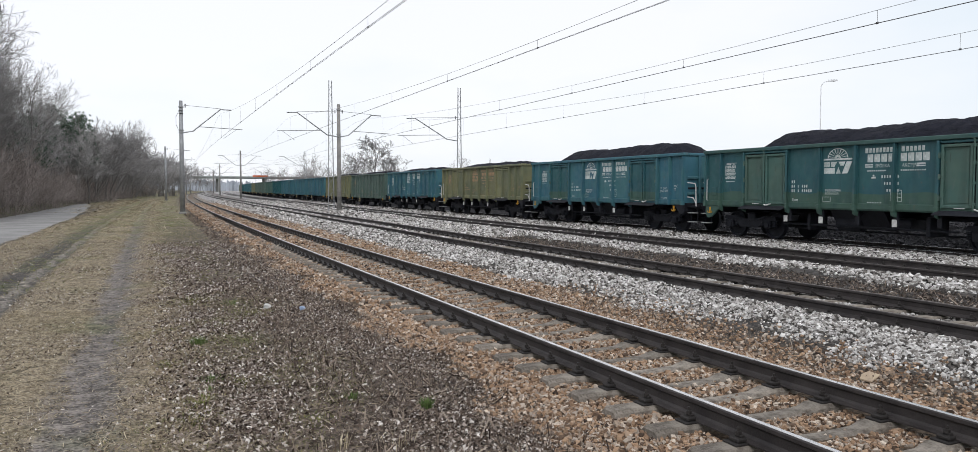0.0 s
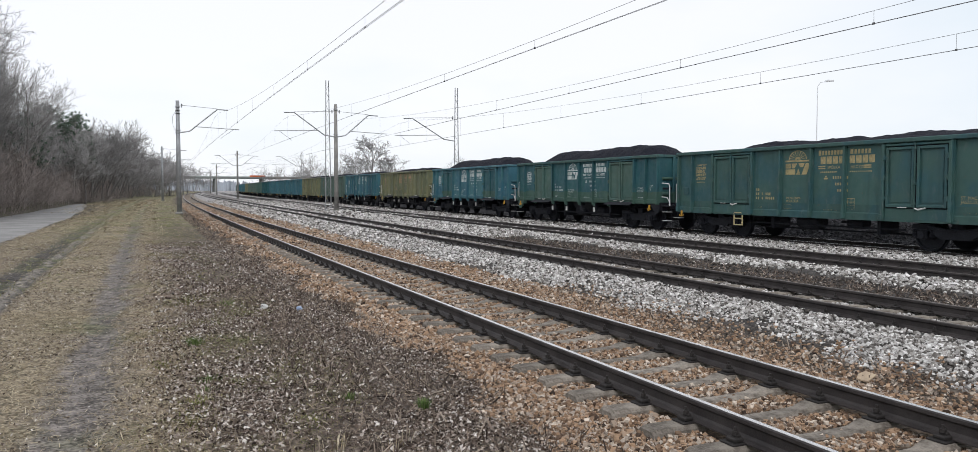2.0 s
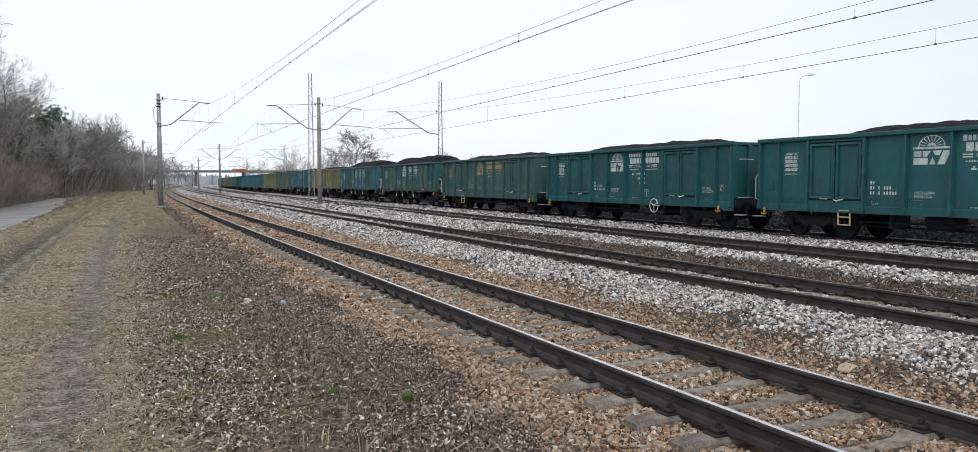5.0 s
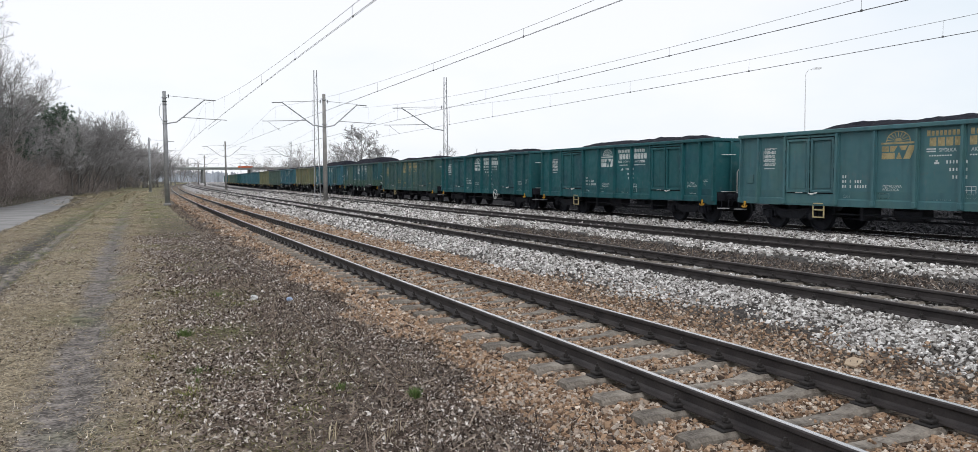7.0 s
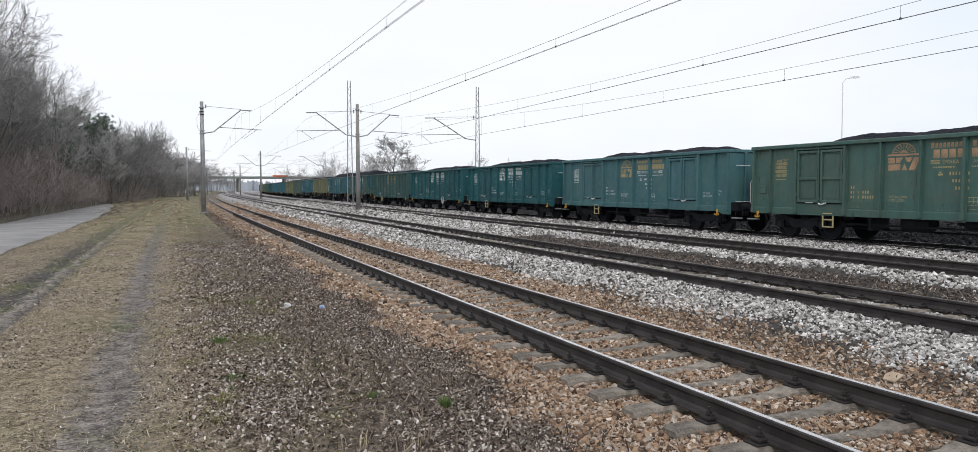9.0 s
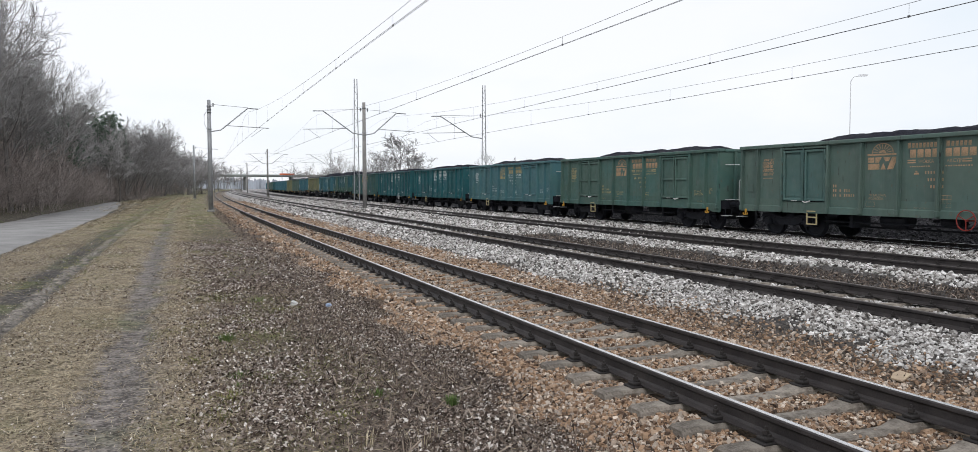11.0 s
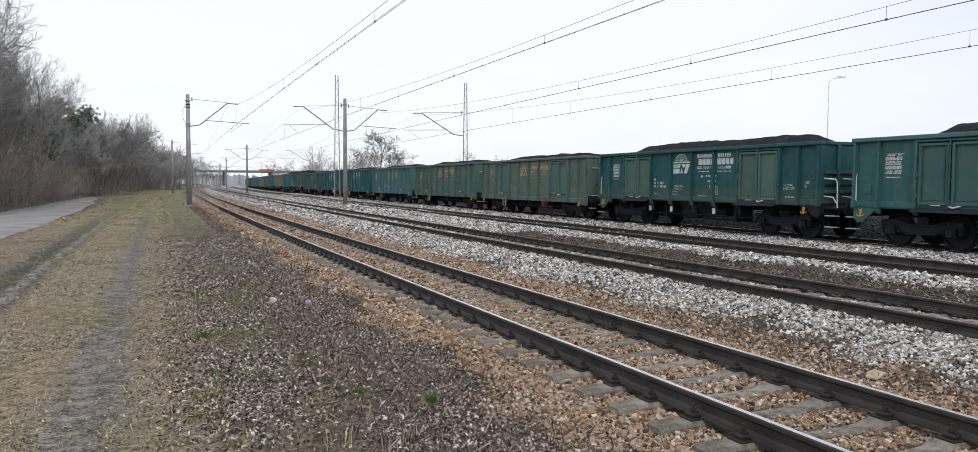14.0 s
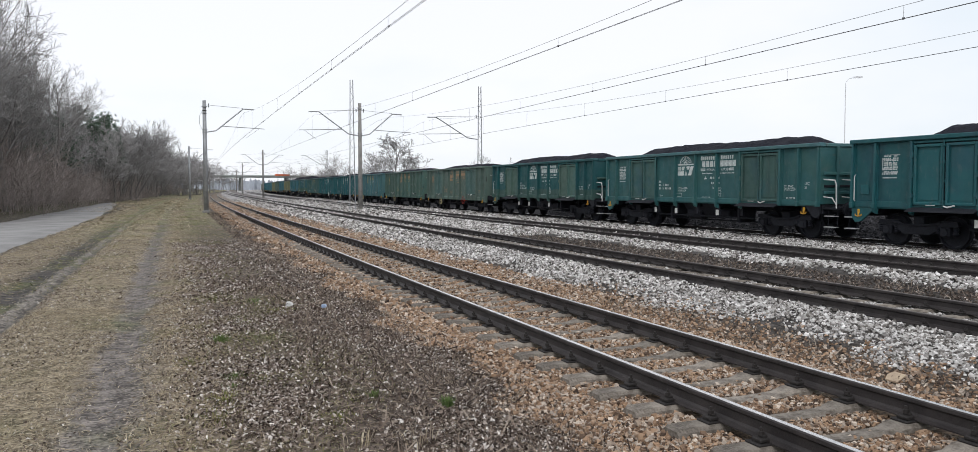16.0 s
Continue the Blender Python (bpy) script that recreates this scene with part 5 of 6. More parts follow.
def pine(seed, height, label):
    rng = random.Random(seed)
    t = tagged(new("pine_tree"), label, "tree", "pines in the wood")
    trunk, crown = Build(), Build()
    trunk.tube([(0, 0, -0.3), (0.1, 0, height * 0.5), (0.0, 0.1, height)], [0.17, 0.12, 0.03], 7, caps=False)
    for i in range(34):
        z = height * (0.42 + 0.57 * i / 34)
        a, r = i * 2.4, (1.0 - (i / 34) ** 2.4) * height * 0.17 + 0.3
        tip = Vector((r * math.cos(a), r * math.sin(a), z + 0.35))
        trunk.tube([(0, 0, z - 0.2), tuple(tip)], [0.035, 0.01], 4, caps=False)
        for c in range(7):
            q = tip * (0.45 + 0.6 * rng.random()); q.z = z + rng.gauss(0.25, 0.25)
            q += Vector((rng.gauss(0, 0.35), rng.gauss(0, 0.35), 0))
            for s in range(34):
                d = Vector((rng.gauss(0, 1), rng.gauss(0, 1), rng.gauss(0.3, 0.8))).normalized() * rng.uniform(0.18, 0.40)
                w = d.orthogonal().normalized() * 0.024
                crown.add([q - w, q + w, q + d], [(0, 1, 2)])
    part("trunk", trunk, BARK, t)
    part("crown", crown, NEEDLE, t)
    return t


def round_bush(seed, height, stems, label):
    """A broad many-stemmed bush: stems fan out from one root and end in dense fine twigs."""
    rng = random.Random(seed)
    t = tagged(new("bare_bush"), label, "shrub", "round bushes at the wood's corner")
    low, fine = Build(), Build()
    for i in range(stems):
        a, lean = i * 2.4, 0.75 * math.sqrt((i + 0.5) / stems)
        d = Vector((math.sin(lean) * math.cos(a), math.sin(lean) * math.sin(a), math.cos(lean)))
        limbs(rng, low, fine, Vector((0.5 * math.cos(a), 0.5 * math.sin(a), -0.3)), d, height * rng.uniform(0.72, 0.92), 0.09, 0, 3, 0.1, 0.022)
    part("stem", low, BARK, t)
    part("twig", fine, TWIG, t)
    return t


prng = random.Random(5)
TREES = [bare_tree(11, 17, "tall bare deciduous tree with fine grey twigs"), bare_tree(12, 14, "bare deciduous tree with spreading brown twigs"), bare_tree(13, 12, "bare crooked tree at the wood edge")]
BACK = [bare_tree(14, 14, "slim bare tree among the wood", 3, 0.03), bare_tree(15, 12.5, "bare tree deep in the wood", 3, 0.03), bare_tree(16, 10, "young bare tree with dense twigs", 3, 0.026)]
SHRUBS = [scrub_bush(21, 4.2, 13, "tangled leafless reddish-brown scrub"), scrub_bush(22, 3.0, 14, "low tangle of dry brown stems"), scrub_bush(23, 5.2, 12, "tall leafless bush with arching stems")]
PINES = [pine(31, 11.5, "dark green pine among bare trees"), pine(32, 9.5, "smaller dark green pine among bare trees")]
spots = []
# the wood's edge along the path, then deeper rows
y = 48.0
while y < 290:
    u = -9.8 + 0.9 * prng.random() - (0.8 if y < 62 else 0) + max(0, y - 200) * 0.03
    spots.append((SHRUBS, u - 0.8, y, prng.uniform(0.6, 0.95)))
    spots.append((SHRUBS, u - 2.6, y + prng.uniform(-1, 1), prng.uniform(0.9, 1.3)))
    spots.append((SHRUBS, u - 4.8, y + prng.uniform(-1, 1), prng.uniform(1.1, 1.6)))
    y += 2.5 + y * 0.016
y = 50.0
while y < 330:
    tall = 1.12 - 0.36 * min(1, max(0, y - 66) / 40) + 0.30 * min(1, max(0, y - 105) / 90)
    base = -12.6 + max(0, y - 120) * 0.02
    front = TREES if y < 120 else BACK
    spots.append((front, base + prng.uniform(-0.8, 1.4), y, tall * prng.uniform(0.72, 0.92)))
    for d in (3.0, 6.5, 11.0):
        spots.append((BACK, base - d + prng.uniform(-1, 1), y + prng.uniform(-1.5, 1.5), tall * prng.uniform(0.85, 1.08)))
    y += 2.8 + y * 0.015
spots += [(TREES[:1], -12.2, 56, 1.05), (TREES[1:2], -11.8, 62, 1.02), (TREES[:1], -13.2, 68, 0.8), (TREES[1:2], -13.4, 72, 0.98), (TREES[:1], -13.0, 77, 0.8), (TREES[1:2], -12.6, 83, 0.92), (TREES[2:3], -12.2, 90, 1.0), (TREES[1:2], -12.0, 97, 0.8), (TREES[2:3], -9.9, 116, 0.8), (TREES[1:2], -9.2, 138, 0.82), (TREES[2:3], -8.8, 128, 0.7), (TREES[2:3], -9.6, 150, 0.85)]
spots += [(BACK, -6.3, 205, 1.0), (BACK, -4.9, 232, 0.9), (BACK, -3.6, 250, 1.0), (BACK, -4, 270, 1.0), (BACK, -5, 300, 1.1), (BACK, -6, 320, 1.1), (BACK, -5, 345, 1.1), (BACK, -8, 345, 1.1)]
spots += [(PINES, -10.2, 126, 1.08), (PINES, -10.4, 133, 1.1), (PINES, -9.8, 120, 1.0), (PINES, -12.2, 100, 1.0), (PINES, -11.6, 92, 0.95), (PINES, -13, 80, 1.0)]
firs = [(-12.2, 112, 0.95), (-10.9, 114, 1.05), (-9.8, 119, 1.02), (-9.0, 117, 0.88), (-11.4, 121, 1.1)]
used = set()


def plant(kinds, x, y, s, wide=1.0):
    src = kinds[prng.randrange(len(kinds))]
    z = float(level(np.float64(np.interp(x, [across(-30, y), across(40, y)], [-30, 40])), y)) if x < 24 else -0.3
    m = pose(x, y, z, 0, 0, prng.uniform(0, 360))
    if src.name not in used:
        used.add(src.name)
        src.matrix_basis = m
        src.scale = (s * wide, s * wide, s)
    else:
        c = copy_thing(src, m)
        c.scale = (s * wide, s * wide, s)


for kinds, u, y, s in spots:
    plant(kinds, float(across(u, y)), y, s)
for x, y, s in firs:
    plant(PINES, x, y, s, 1.15)
BUSHES = [round_bush(41, 10.0, 9, "broad round leafless bush with dense twigs"), round_bush(42, 8.5, 10, "spreading many-stemmed leafless bush")]
for x, y, s in ((-9.8, 118, 0.95), (-7.6, 134, 1.15), (-6.0, 150, 1.28), (-4.6, 168, 1.32), (-2.4, 192, 1.25), (0.6, 222, 1.2), (3.2, 204, 1.05), (5.2, 212, 1.05), (7.2, 220, 1.0)):
    plant(BUSHES, x, y, s, 1.0)
for x, y, s in ((-5.6, 117, 0.34), (-4.6, 122, 0.38), (-4.2, 131, 0.42), (-3.2, 140, 0.42), (-2.6, 150, 0.45), (-6.9, 116, 0.42), (-8.4, 116, 0.5)):
    plant(SHRUBS, x, y, s, 1.6)
ROUND = [bare_tree(17, 12.5, "round-headed bare tree with dense fine twigs", 4, 0.026)]
for u, y, s in ((-8.6, 118, 0.62), (-8.9, 136, 0.74), (-8.5, 156, 0.72), (-8.3, 182, 0.74), (-6.8, 214, 0.74), (-5.6, 246, 0.8)):
    plant(ROUND, float(across(u, y)), y, s, 1.35)
# the round-headed tree and the scrub beyond the train
plant(ROUND, 38.4, 140.0, 0.86, 1.45)
plant(ROUND, 42.6, 141.0, 0.62, 1.5)
for i in range(26):
    y = prng.uniform(150, 330)
    plant(BACK if i % 3 else SHRUBS, float(centre(3, y)) + prng.uniform(9, 30), y, prng.uniform(0.5, 0.85))
for i in range(14):
    y = prng.uniform(330, 420)
    plant(BACK, float(centre(0, y)) - prng.uniform(9, 40), y, prng.uniform(0.7, 1.0))
for i in range(11):
    plant(SHRUBS, 47 + 2.2 * i + prng.uniform(-1, 1), 296 + prng.uniform(-14, 14), prng.uniform(1.6, 2.1), 1.3)
for i in range(7):
    plant(BACK, 26.5 + 1.7 * i, 450 + prng.uniform(-6, 6), prng.uniform(0.65, 0.85), 1.3)
for i in range(7):
    plant(BACK, float(centre(0, 415)) - 4.5 - 2.5 * i, 415 + prng.uniform(-8, 5), prng.uniform(0.7, 1.0))
for i in range(10):
    y = prng.uniform(160, 260)
    plant(BACK, 0.42 * y + prng.uniform(-14, 14), y, prng.uniform(0.5, 0.75))


for i, src in enumerate(TREES + BACK + SHRUBS + PINES + ROUND + BUSHES):
    if src.name not in used:
        plant([src], -24.0 - 2 * i, 90.0 + 9 * i, 1.0)


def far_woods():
    """An uneven belt of woods on the horizon, as many small upright clumps, hazy by colour only."""
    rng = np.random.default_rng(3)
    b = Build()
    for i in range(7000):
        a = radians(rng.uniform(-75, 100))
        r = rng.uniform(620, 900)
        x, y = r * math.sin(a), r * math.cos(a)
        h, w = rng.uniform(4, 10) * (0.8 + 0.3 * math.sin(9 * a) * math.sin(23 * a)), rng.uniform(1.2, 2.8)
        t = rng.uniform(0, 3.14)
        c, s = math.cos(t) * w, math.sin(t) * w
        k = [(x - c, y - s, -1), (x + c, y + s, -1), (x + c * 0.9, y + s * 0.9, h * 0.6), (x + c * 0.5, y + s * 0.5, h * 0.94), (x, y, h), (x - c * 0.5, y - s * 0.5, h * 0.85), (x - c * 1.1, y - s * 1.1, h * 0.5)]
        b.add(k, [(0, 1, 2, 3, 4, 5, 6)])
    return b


# the haze of the distance is painted into this pale blue-grey
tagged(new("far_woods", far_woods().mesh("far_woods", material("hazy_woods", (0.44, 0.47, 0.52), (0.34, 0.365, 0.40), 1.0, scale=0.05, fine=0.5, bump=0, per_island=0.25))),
       "distant belt of leafless woods with haze in its grey colour", "woods", kind="stuff")


# ---- ballast, leaf litter, dry grass ----
def scatter(name, label, category, mat, bits, parent=None, stuff=True):
    """One mesh of many small pieces. bits: (base vertices n x 3, faces, places, sizes, flatness, squash)."""
    rng = np.random.default_rng(len(name))
    vs, fs, count = [], [], 0
    for base, faces, places, sizes, tilt in bits:
        n, k = len(places), len(base)
        yaw = rng.uniform(0, 2 * np.pi, n)
        p, r = rng.normal(0, tilt, n), rng.normal(0, tilt, n)
        cy, sy, cp, sp, cr, sr = np.cos(yaw), np.sin(yaw), np.cos(p), np.sin(p), np.cos(r), np.sin(r)
        rot = np.stack([np.stack([cy * cp, cy * sp * sr - sy * cr, cy * sp * cr + sy * sr], 1),
                        np.stack([sy * cp, sy * sp * sr + cy * cr, sy * sp * cr - cy * sr], 1),
                        np.stack([-sp, cp * sr, cp * cr], 1)], 1)
        stretch = sizes[:, None] * rng.uniform(0.65, 1.35, (n, 3))
        local = base[None] * stretch[:, None, :] + (rng.normal(0, 0.15 if k == 8 else 0.004 if k == 5 else 0.05, (n, k, 3)) * sizes[:, None, None])
        v = np.einsum("nij,nkj->nki", rot, local) + places[:, None, :]
        vs.append(v.reshape(-1, 3))
        fs.append((faces[None] + (count + k * np.arange(n))[:, None, None]).reshape(-1, 3))
        count += n * k
    v, f = np.concatenate(vs), np.concatenate(fs)
    me = bpy.data.meshes.new(name)
    me.vertices.add(len(v)); me.vertices.foreach_set("co", v.ravel().astype(np.float32))
    me.loops.add(f.size); me.loops.foreach_set("vertex_index", f.ravel().astype(np.int32))
    me.polygons.add(len(f)); me.polygons.foreach_set("loop_start", np.arange(0, f.size, 3, dtype=np.int32))
    me.update(calc_edges=True)
    me.polygons.foreach_set("use_smooth", np.zeros(len(f), bool))
    me.materials.append(mat)
    ob = new(name, me)
    return tagged(ob, label, category, kind="stuff")


CHIP = np.array([(-0.44, -0.40, -0.3), (0.42, -0.44, -0.34), (0.45, 0.40, -0.3), (-0.40, 0.44, -0.32), (-0.34, -0.30, 0.33), (0.36, -0.34, 0.27), (0.30, 0.33, 0.36), (-0.36, 0.30, 0.30)])
CHIP_F = np.array([(0, 2, 1), (0, 3, 2), (4, 5, 6), (4, 6, 7), (0, 1, 5), (0, 5, 4), (1, 2, 6), (1, 6, 5), (2, 3, 7), (2, 7, 6), (3, 0, 4), (3, 4, 7)])
LEAF = np.array([(-0.5, 0, 0.06), (-0.1, 0.27, 0.14), (0.0, 0, 0.0), (-0.1, -0.25, 0.12), (0.5, 0.02, 0.10), (0.25, 0.2, 0.12), (0.25, -0.2, 0.10)])
LEAF_F = np.array([(0, 2, 1), (0, 3, 2), (1, 2, 5), (3, 6, 2), (2, 4, 5), (2, 6, 4)])
BLADE = np.array([(-0.5, -0.022, 0.0), (-0.5, 0.022, 0.0), (0.0, 0.026, 0.07), (0.0, -0.022, 0.07), (0.5, 0, 0.0)])
BLADE_F = np.array([(0, 3, 1), (1, 3, 2), (3, 4, 2)])
srng = np.random.default_rng(8)


def places(u0, u1, y0, y1, density, lift=0.0, skip=None, fade=None):
    n = int((u1 - u0) * (y1 - y0) * density)
    u, y = srng.uniform(u0, u1, n), srng.uniform(y0, y1, n)
    keep = np.ones(n, bool)
    if skip is not None:
        keep &= ~skip(u, y)
    if fade is not None:
        keep &= srng.random(n) < fade(u, y)
    u, y = u[keep], y[keep]
    x = np.array([float(across(a, b)) for a, b in zip(u, y)])
    return np.stack([x, y, level(u, y) + lift], 1)


def on_sleeper(first, mid):
    def f(u, y):
        near = np.abs((y - first + 0.3) % 0.6 - 0.3) < 0.14
        d = np.abs(u - mid)
        return (near & (d < 1.27) & (srng.random(len(u)) < 0.93)) | (np.abs(d - 0.7525) < 0.085)
    return f


def sizes(n, lo, hi):
    return srng.uniform(lo, hi, n) * srng.choice([0.8, 1.0, 1.0, 1.25], n)


def stones(u0, u1, y0, y1, density, lo, hi, skip=None, fade=None, lift=0.0):
    p = places(u0, u1, y0, y1, density, lift, skip, fade)
    s = sizes(len(p), lo, hi)
    p[:, 2] += s * srng.uniform(-0.15, 0.45, len(p))
    return CHIP, CHIP_F, p, s, 0.7


def edges(u0, u1, soft):
    return lambda u, y: np.clip(np.minimum(u - u0 + 0.25 * np.sin(1.3 * y) + 0.15 * np.sin(4.1 * y), u1 - u) / soft, 0, 1)


def litter_material(name, stops, rough=0.85):
    m = bpy.data.materials.new(name)
    m.use_nodes = True
    n, l = m.node_tree.nodes, m.node_tree.links
    g, r, t, mx = n.new("ShaderNodeNewGeometry"), n.new("ShaderNodeValToRGB"), n.new("ShaderNodeTexNoise"), n.new("ShaderNodeHueSaturation")
    e = r.color_ramp.elements
    e[0].position, e[0].color = 0.0, (*stops[0], 1)
    e[1].position, e[1].color = 1.0, (*stops[-1], 1)
    for i, c in enumerate(stops[1:-1]):
        e.new((i + 1) / (len(stops) - 1)).color = (*c, 1)
    l.new(g.outputs["Random Per Island"], r.inputs[0]); l.new(r.outputs[0], mx.inputs["Color"])
    t.inputs["Scale"].default_value = 60
    k = n.new("ShaderNodeMapRange"); k.inputs[3].default_value, k.inputs[4].default_value = 0.65, 1.3
    l.new(t.outputs[0], k.inputs[0]); l.new(k.outputs[0], mx.inputs["Value"])
    l.new(mx.outputs[0], n["Principled BSDF"].inputs["Base Color"])
    n["Principled BSDF"].inputs["Roughness"].default_value, n["Principled BSDF"].inputs["Specular IOR Level"].default_value = rough, 0.15
    return m


STONE_TAN = litter_material("tan_ballast_stone", [(0.05, 0.037, 0.03), (0.18, 0.118, 0.080), (0.32, 0.208, 0.132), (0.41, 0.285, 0.19), (0.32, 0.27, 0.225), (0.66, 0.56, 0.46)], 0.9)
STONE_WHITE = litter_material("pale_limestone_ballast", [(0.040, 0.036, 0.033), (0.17, 0.155, 0.14), (0.33, 0.31, 0.287), (0.46, 0.44, 0.418), (0.60, 0.58, 0.557), (0.86, 0.835, 0.81)], 0.9)
S1, S2, S3 = on_sleeper(0.37, 4.95), on_sleeper(2.1, 9.7), on_sleeper(4.2, 15.6)
scatter("tan_ballast", "tan and brown crushed stone ballast along the near track", "ballast", STONE_TAN, [
    stones(2.7, 6.5, 3.0, 7.5, 2000, 0.020, 0.041, S1, edges(2.95, 6.9, 0.35)),
    stones(2.7, 6.5, 7.5, 12, 1700, 0.022, 0.045, S1, edges(2.95, 6.9, 0.35)),
    stones(6.2, 7.9, 4.0, 14, 520, 0.018, 0.042, None, lambda u, y: np.clip((7.9 - u) / 1.1, 0, 1)),
    stones(2.8, 7.2, 12, 26, 620, 0.034, 0.058, S1, edges(3.0, 7.4, 0.3)),
    stones(2.8, 7.2, 26, 50, 190, 0.06, 0.09, S1, edges(3.0, 7.4, 0.3)),
    stones(3.0, 7.0, 50, 110, 50, 0.08, 0.12, S1)])
scatter("pale_ballast", "whitish crushed limestone ballast between the tracks", "ballast", STONE_WHITE, [
    stones(6.6, 11.3, 4.0, 13, 1500, 0.022, 0.046, S2, edges(7.25, 11.3, 0.8)),
    stones(6.6, 11.6, 13, 28, 520, 0.036, 0.060, S2, edges(6.95, 11.6, 0.7)),
    stones(6.5, 14.7, 28, 50, 150, 0.065, 0.10, S2, edges(6.8, 15, 0.6)),
    stones(12.6, 14.7, 7, 28, 380, 0.04, 0.072, None, edges(12.9, 15.2, 0.5)),
    stones(14.5, 19.36, 7, 24, 430, 0.045, 0.075, S3, edges(14.3, 19.75, 0.45)),
    stones(14.5, 19.36, 24, 60, 140, 0.075, 0.11, S3, edges(14.3, 19.75, 0.45)),
    stones(7.0, 19.3, 50, 130, 34, 0.09, 0.15, S2)])
COAL_GRIT = material("coal_grit", (0.075, 0.073, 0.080), (0.025, 0.025, 0.029), 0.8, scale=7, fine=60, bump=0.4, per_island=0.4)
GRIT = [stones(11.0, 12.9, 7, 28, 160, 0.03, 0.06)]
scatter("dark_grit", "soiled dark gravel strip beside the second track", "gravel", material("soiled_gravel", (0.105, 0.096, 0.09), (0.035, 0.032, 0.030), 0.9, scale=7, fine=60, bump=0.3, per_island=0.5, gloss=0.15), GRIT)
scatter("spilt_coal", "black spilt coal and grit under and behind the train", "coal", COAL_GRIT, [stones(19.4, 25.5, 6, 45, 150, 0.04, 0.10)])


DEAD_LEAF = litter_material("dead_leaves", [(0.025, 0.018, 0.015), (0.075, 0.055, 0.045), (0.15, 0.112, 0.09), (0.26, 0.21, 0.175), (0.42, 0.365, 0.32), (0.82, 0.775, 0.73)])
STRAW = litter_material("dry_grass", [(0.10, 0.078, 0.052), (0.24, 0.187, 0.118), (0.40, 0.325, 0.21), (0.60, 0.52, 0.38), (0.17, 0.135, 0.095)])
GRASS = litter_material("fresh_grass", [(0.06, 0.10, 0.03), (0.11, 0.165, 0.05), (0.16, 0.21, 0.08)])
MOSS = litter_material("mossy_grass", [(0.07, 0.085, 0.025), (0.13, 0.15, 0.04), (0.22, 0.22, 0.07), (0.30, 0.26, 0.12)])
SOIL = litter_material("soil_crumbs", [(0.12, 0.10, 0.083), (0.20, 0.17, 0.135), (0.28, 0.24, 0.19), (0.40, 0.36, 0.30)], 0.95)
STEM = litter_material("dead_stems", [(0.04, 0.031, 0.027), (0.11, 0.083, 0.068), (0.22, 0.17, 0.135), (0.36, 0.30, 0.24)])


def leaves(u0, u1, y0, y1, density, lo, hi, fade=None):
    p = places(u0, u1, y0, y1, density, 0.008, None, fade)
    return (LEAF, LEAF_F, p, srng.uniform(lo, hi, len(p)), 0.65)


def blades(u0, u1, y0, y1, density, lo, hi, fade=None, tilt=0.25):
    p = places(u0, u1, y0, y1, density, 0.006, None, fade)
    return (BLADE, BLADE_F, p, srng.uniform(lo, hi, len(p)), tilt)


off_rut = lambda u, y: np.where((np.abs(u + 0.55 + 0.08 * np.sin(2.1 * y)) < 0.16 + 0.1 * srng.random(len(u))) | (np.abs(u + 2.5 + 0.05 * np.sin(1.7 * y)) < 0.38 + 0.10 * srng.random(len(u))), 0.12, 1.0) * np.clip((1.0 - u) / 0.9, 0.14, 1)


def clumps(u, y, a=1.0):
    """Uneven patches over the verge, 0 to 1."""
    w = np.sin(2.3 * u * a + 1.1 * np.sin(1.4 * y * a)) + np.sin(1.7 * y * a + 1.6 * np.sin(1.9 * u * a + 0.7)) + 0.7 * np.sin(5.1 * u * a - 3.7 * y * a + 1.3 * np.sin(2.2 * y * a))
    return np.clip(0.5 + 0.30 * w, 0, 1)


mossy = lambda u, y: np.clip(1.9 * clumps(u + 3.1, y + 1.7, 0.75) - 0.85, 0, 1) * np.clip((2.3 - u) / 0.8, 0, 1)
thick = lambda u, y: np.clip((u + 0.15) / 0.8, 0.12, 1) * np.clip((3.45 - u) / 0.5, 0, 1) * (0.15 + 0.85 * clumps(u, y)) * (1 - 0.75 * mossy(u, y))
strewn = lambda u, y: off_rut(u, y) * clumps(u, y, 0.8) ** 1.6
tangle = lambda u, y: np.clip((u - 0.6) / 1.2, 0.1, 1) * np.clip(1.15 - clumps(u, y), 0, 1)
scatter("leaf_litter", "curled grey-brown dead leaves on the verge", "leaves", DEAD_LEAF, [
    leaves(-0.2, 3.5, 4.0, 13, 2600, 0.016, 0.052, thick), leaves(0.0, 3.5, 13, 30, 700, 0.03, 0.07, thick), leaves(-3.6, 0.3, 5, 15, 900, 0.012, 0.036, strewn), leaves(-5.0, 0.3, 15, 32, 260, 0.022, 0.048, strewn),
    leaves(11.1, 12.8, 7, 24, 80, 0.05, 0.10), leaves(6.2, 7.4, 4, 16, 40, 0.03, 0.07)])
scatter("soil_crumbs", "loose brown soil crumbs and grit on the dirt track", "soil", SOIL, [
    stones(-3.6, 1.6, 5, 15, 260, 0.006, 0.016, None, off_rut), stones(-5.0, 1.4, 15, 32, 60, 0.012, 0.026, None, off_rut)])
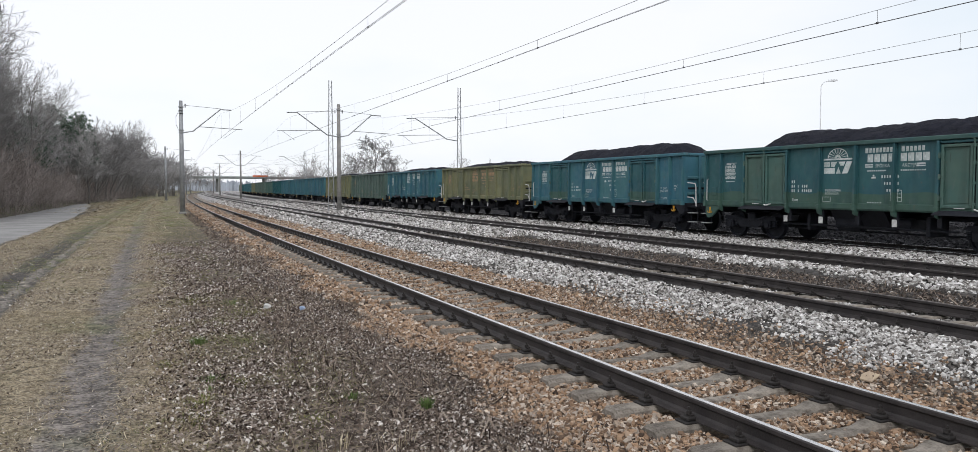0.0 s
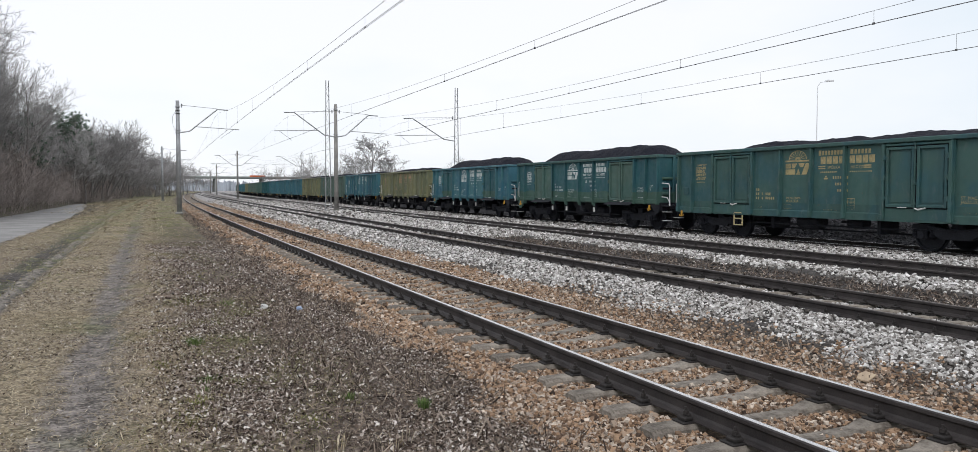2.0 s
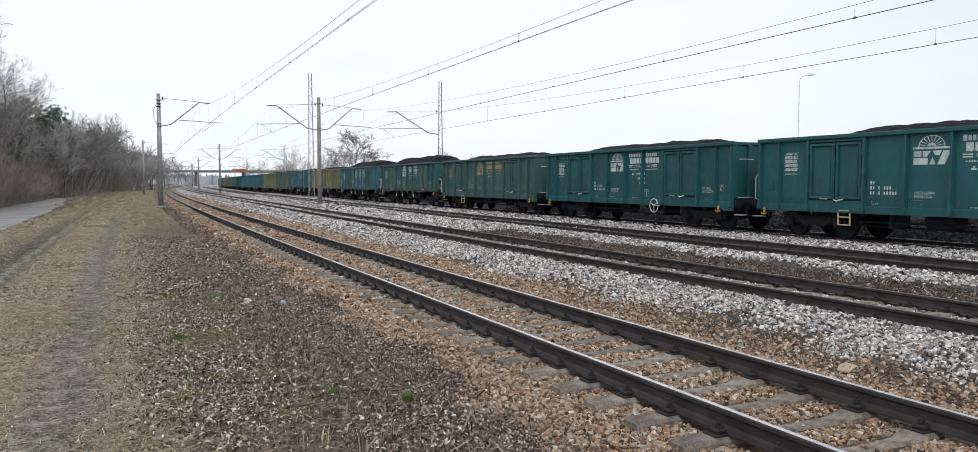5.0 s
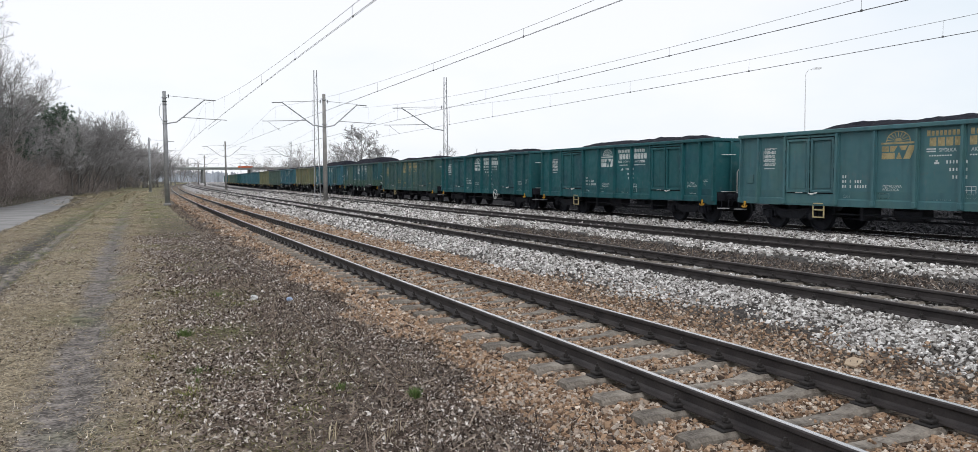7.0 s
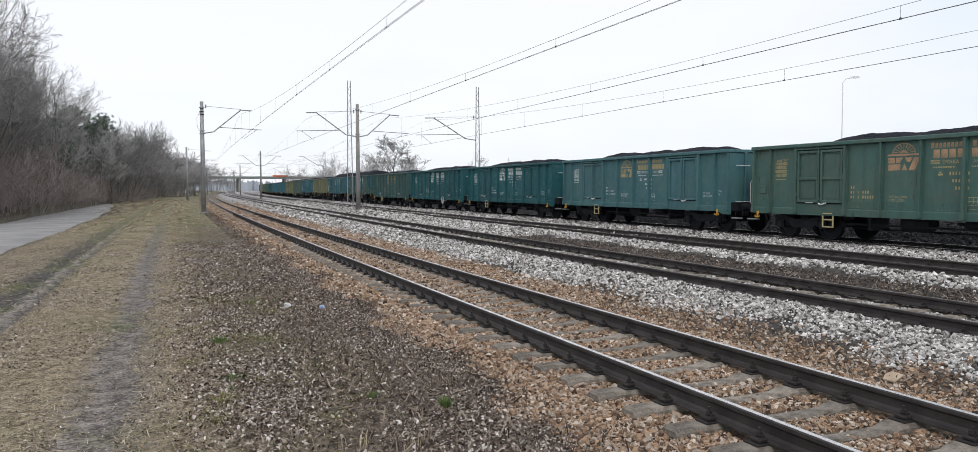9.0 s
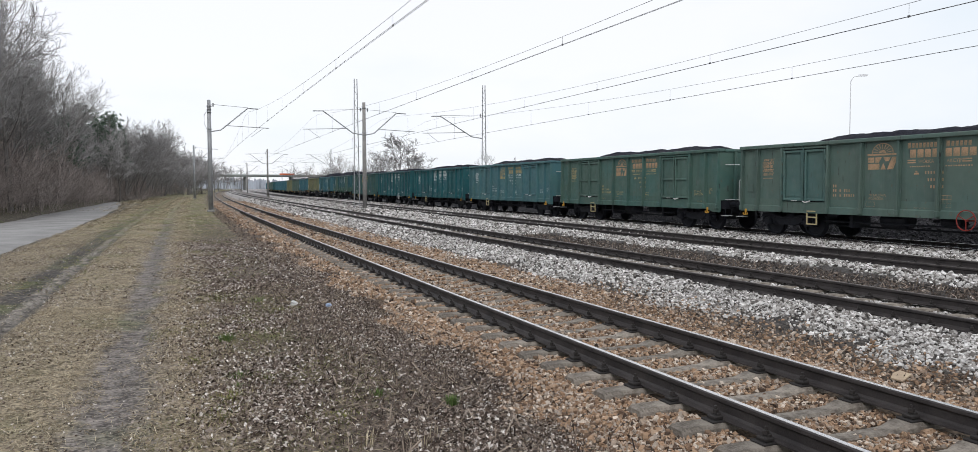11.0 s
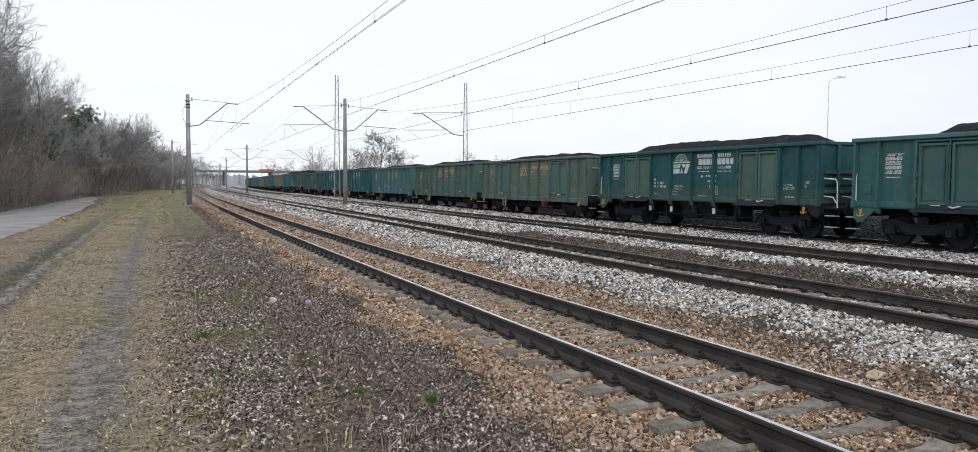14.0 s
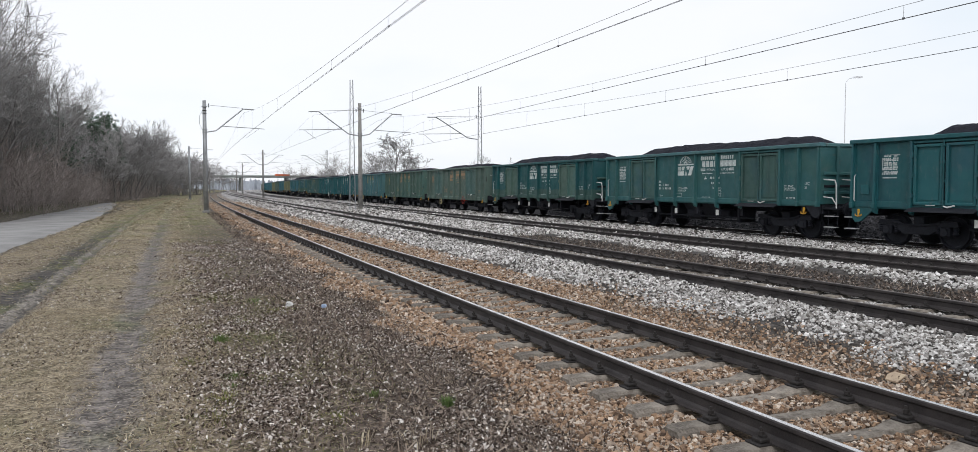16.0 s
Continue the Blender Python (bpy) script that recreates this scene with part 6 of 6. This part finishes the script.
scatter("dry_grass", "flattened straw-coloured dead grass and stalks", "grass", STRAW, [
    blades(-2.8, 3.2, 5.0, 14, 1900, 0.03, 0.11, off_rut), blades(-5.0, 3.0, 13, 34, 480, 0.06, 0.15, off_rut), blades(-5.0, 3.0, 34, 70, 45, 0.2, 0.4, off_rut), blades(-8.0, 3.0, 70, 150, 14, 0.35, 0.7, off_rut)])
scatter("dead_weeds", "dark dead weed stems along the ballast edge", "weeds", STEM, [
    blades(0.5, 3.3, 4.2, 16, 420, 0.05, 0.18, tangle, 0.6), blades(1.4, 3.3, 4.2, 16, 160, 0.10, 0.26, None, 0.8), blades(2.0, 3.2, 4.2, 8.5, 900, 0.03, 0.11, lambda u, y: np.clip((u - 2.0) / 0.6, 0, 1) * clumps(u, y, 1.4), 0.9), blades(11.1, 12.8, 7, 28, 150, 0.14, 0.32, None, 0.7), blades(2.2, 3.4, 16, 66, 60, 0.2, 0.4, None, 0.7), blades(6.3, 7.3, 5, 16, 60, 0.12, 0.25, None, 0.7)])

scatter("sparse_grass", "short sparse green grass coming through dead leaves", "grass", MOSS, [
    blades(-0.4, 2.4, 5.0, 16, 2600, 0.02, 0.055, mossy, 0.7), blades(-4.0, 2.2, 16, 60, 60, 0.08, 0.18, mossy, 0.5)])


def tuft(x, y, n, h, spread, seed, mat=None, label="small fresh green grass tuft in dead leaves", group="green grass tufts"):
    rng = random.Random(seed)
    t = Build()
    for i in range(n):
        a, r = rng.uniform(0, 6.283), spread * rng.random()
        q = Vector((r * math.cos(a), r * math.sin(a), 0))
        lean = Vector((math.cos(a), math.sin(a), 0)) * rng.uniform(0.1, 0.6) * h
        w = Vector((-math.sin(a), math.cos(a), 0)) * 0.003
        k = h * rng.uniform(0.5, 1.1)
        t.add([q - w, q + w, q + lean * 0.4 + w + Vector((0, 0, k * 0.6)), q + lean * 0.4 - w + Vector((0, 0, k * 0.6)), q + lean + Vector((0, 0, k))], [(0, 1, 2, 3), (3, 2, 4)])
    ob = new("grass_tuft", t.mesh("grass_tuft", mat or GRASS))
    ob.matrix_basis = pose(x, y, float(level(np.float64(x), y)))
    return tagged(ob, label, "grass", group)


for i, (x, y, n, h, s) in enumerate([(0.58, 10.2, 120, 0.10, 0.12), (2.27, 6.5, 110, 0.10, 0.07), (1.72, 7.0, 60, 0.07, 0.07), (0.60, 8.3, 80, 0.05, 0.14), (0.55, 7.9, 40, 0.04, 0.12), (1.3, 13.5, 60, 0.06, 0.2)]):
    tuft(x, y, n, h, s, i)
for i, (x, y, n, h, s) in enumerate([(1.25, 5.55, 20, 0.15, 0.16), (1.7, 5.5, 16, 0.12, 0.16), (0.95, 6.0, 14, 0.09, 0.16)]):
    tagged(tuft(x, y, n, h, s, 40 + i, STRAW, "thin standing dry grass stalks in dead leaves", "dry grass tufts"), kind="stuff")
for i, (x, y, n, h, s) in enumerate([(0.45, 7.4, 260, 0.035, 0.34), (0.35, 6.8, 220, 0.03, 0.30), (0.85, 8.1, 200, 0.03, 0.30), (1.30, 6.4, 180, 0.025, 0.22), (1.0, 11.6, 260, 0.035, 0.45), (0.7, 14.0, 260, 0.04, 0.5), (0.2, 9.2, 160, 0.03, 0.25), (1.5, 12.4, 200, 0.035, 0.4)]):
    tagged(tuft(x, y, n, h, s, 60 + i, MOSS, "low mossy green grass patch between dead leaves", "mossy grass patches"), kind="stuff")


def scrap(name, x, y, size, mat, label, category, seed, z=None):
    """A crumpled bit of plastic or board."""
    rng = random.Random(seed)
    bmx = bmesh.new()
    bmesh.ops.create_icosphere(bmx, subdivisions=2, radius=size)
    for v in bmx.verts:
        f = 0.75 + 0.5 * rng.random()
        v.co = Vector((v.co.x * f * 1.2, v.co.y * f, v.co.z * f * 0.9 + size * 0.5))
    me = bpy.data.meshes.new(name)
    bmx.to_mesh(me)
    bmx.free()
    me.materials.append(mat)
    ob = new(name, me)
    ob.matrix_basis = pose(x, y, float(level(np.float64(x), y)) + 0.01)
    return tagged(ob, label, category)


scrap("plastic_scrap", 1.79, 12.9, 0.05, PLATE, "crumpled white plastic scrap lying on dead leaves", "litter", 1)
scrap("plastic_bottle", 2.30, 12.6, 0.045, material("pale_blue_plastic", (0.34, 0.42, 0.56), (0.22, 0.30, 0.44), 0.3, bump=0.1), "crushed pale blue plastic bottle on dead leaves", "litter", 2)
board = Build().prism([(-0.13, -0.06), (0.11, -0.08), (0.14, 0.04), (0.01, 0.075), (-0.12, 0.055)], "z", 0.0, 0.016)
ob = new("board_scrap", board.mesh("board_scrap", material("damp_cardboard", (0.46, 0.36, 0.25), (0.32, 0.24, 0.17), 0.9, scale=6, bump=0.2)))
ob.matrix_basis = pose(6.94, 5.8, -0.235, 6, -8, 25)
tagged(ob, "torn piece of tan board on the ballast", "litter")


motions()
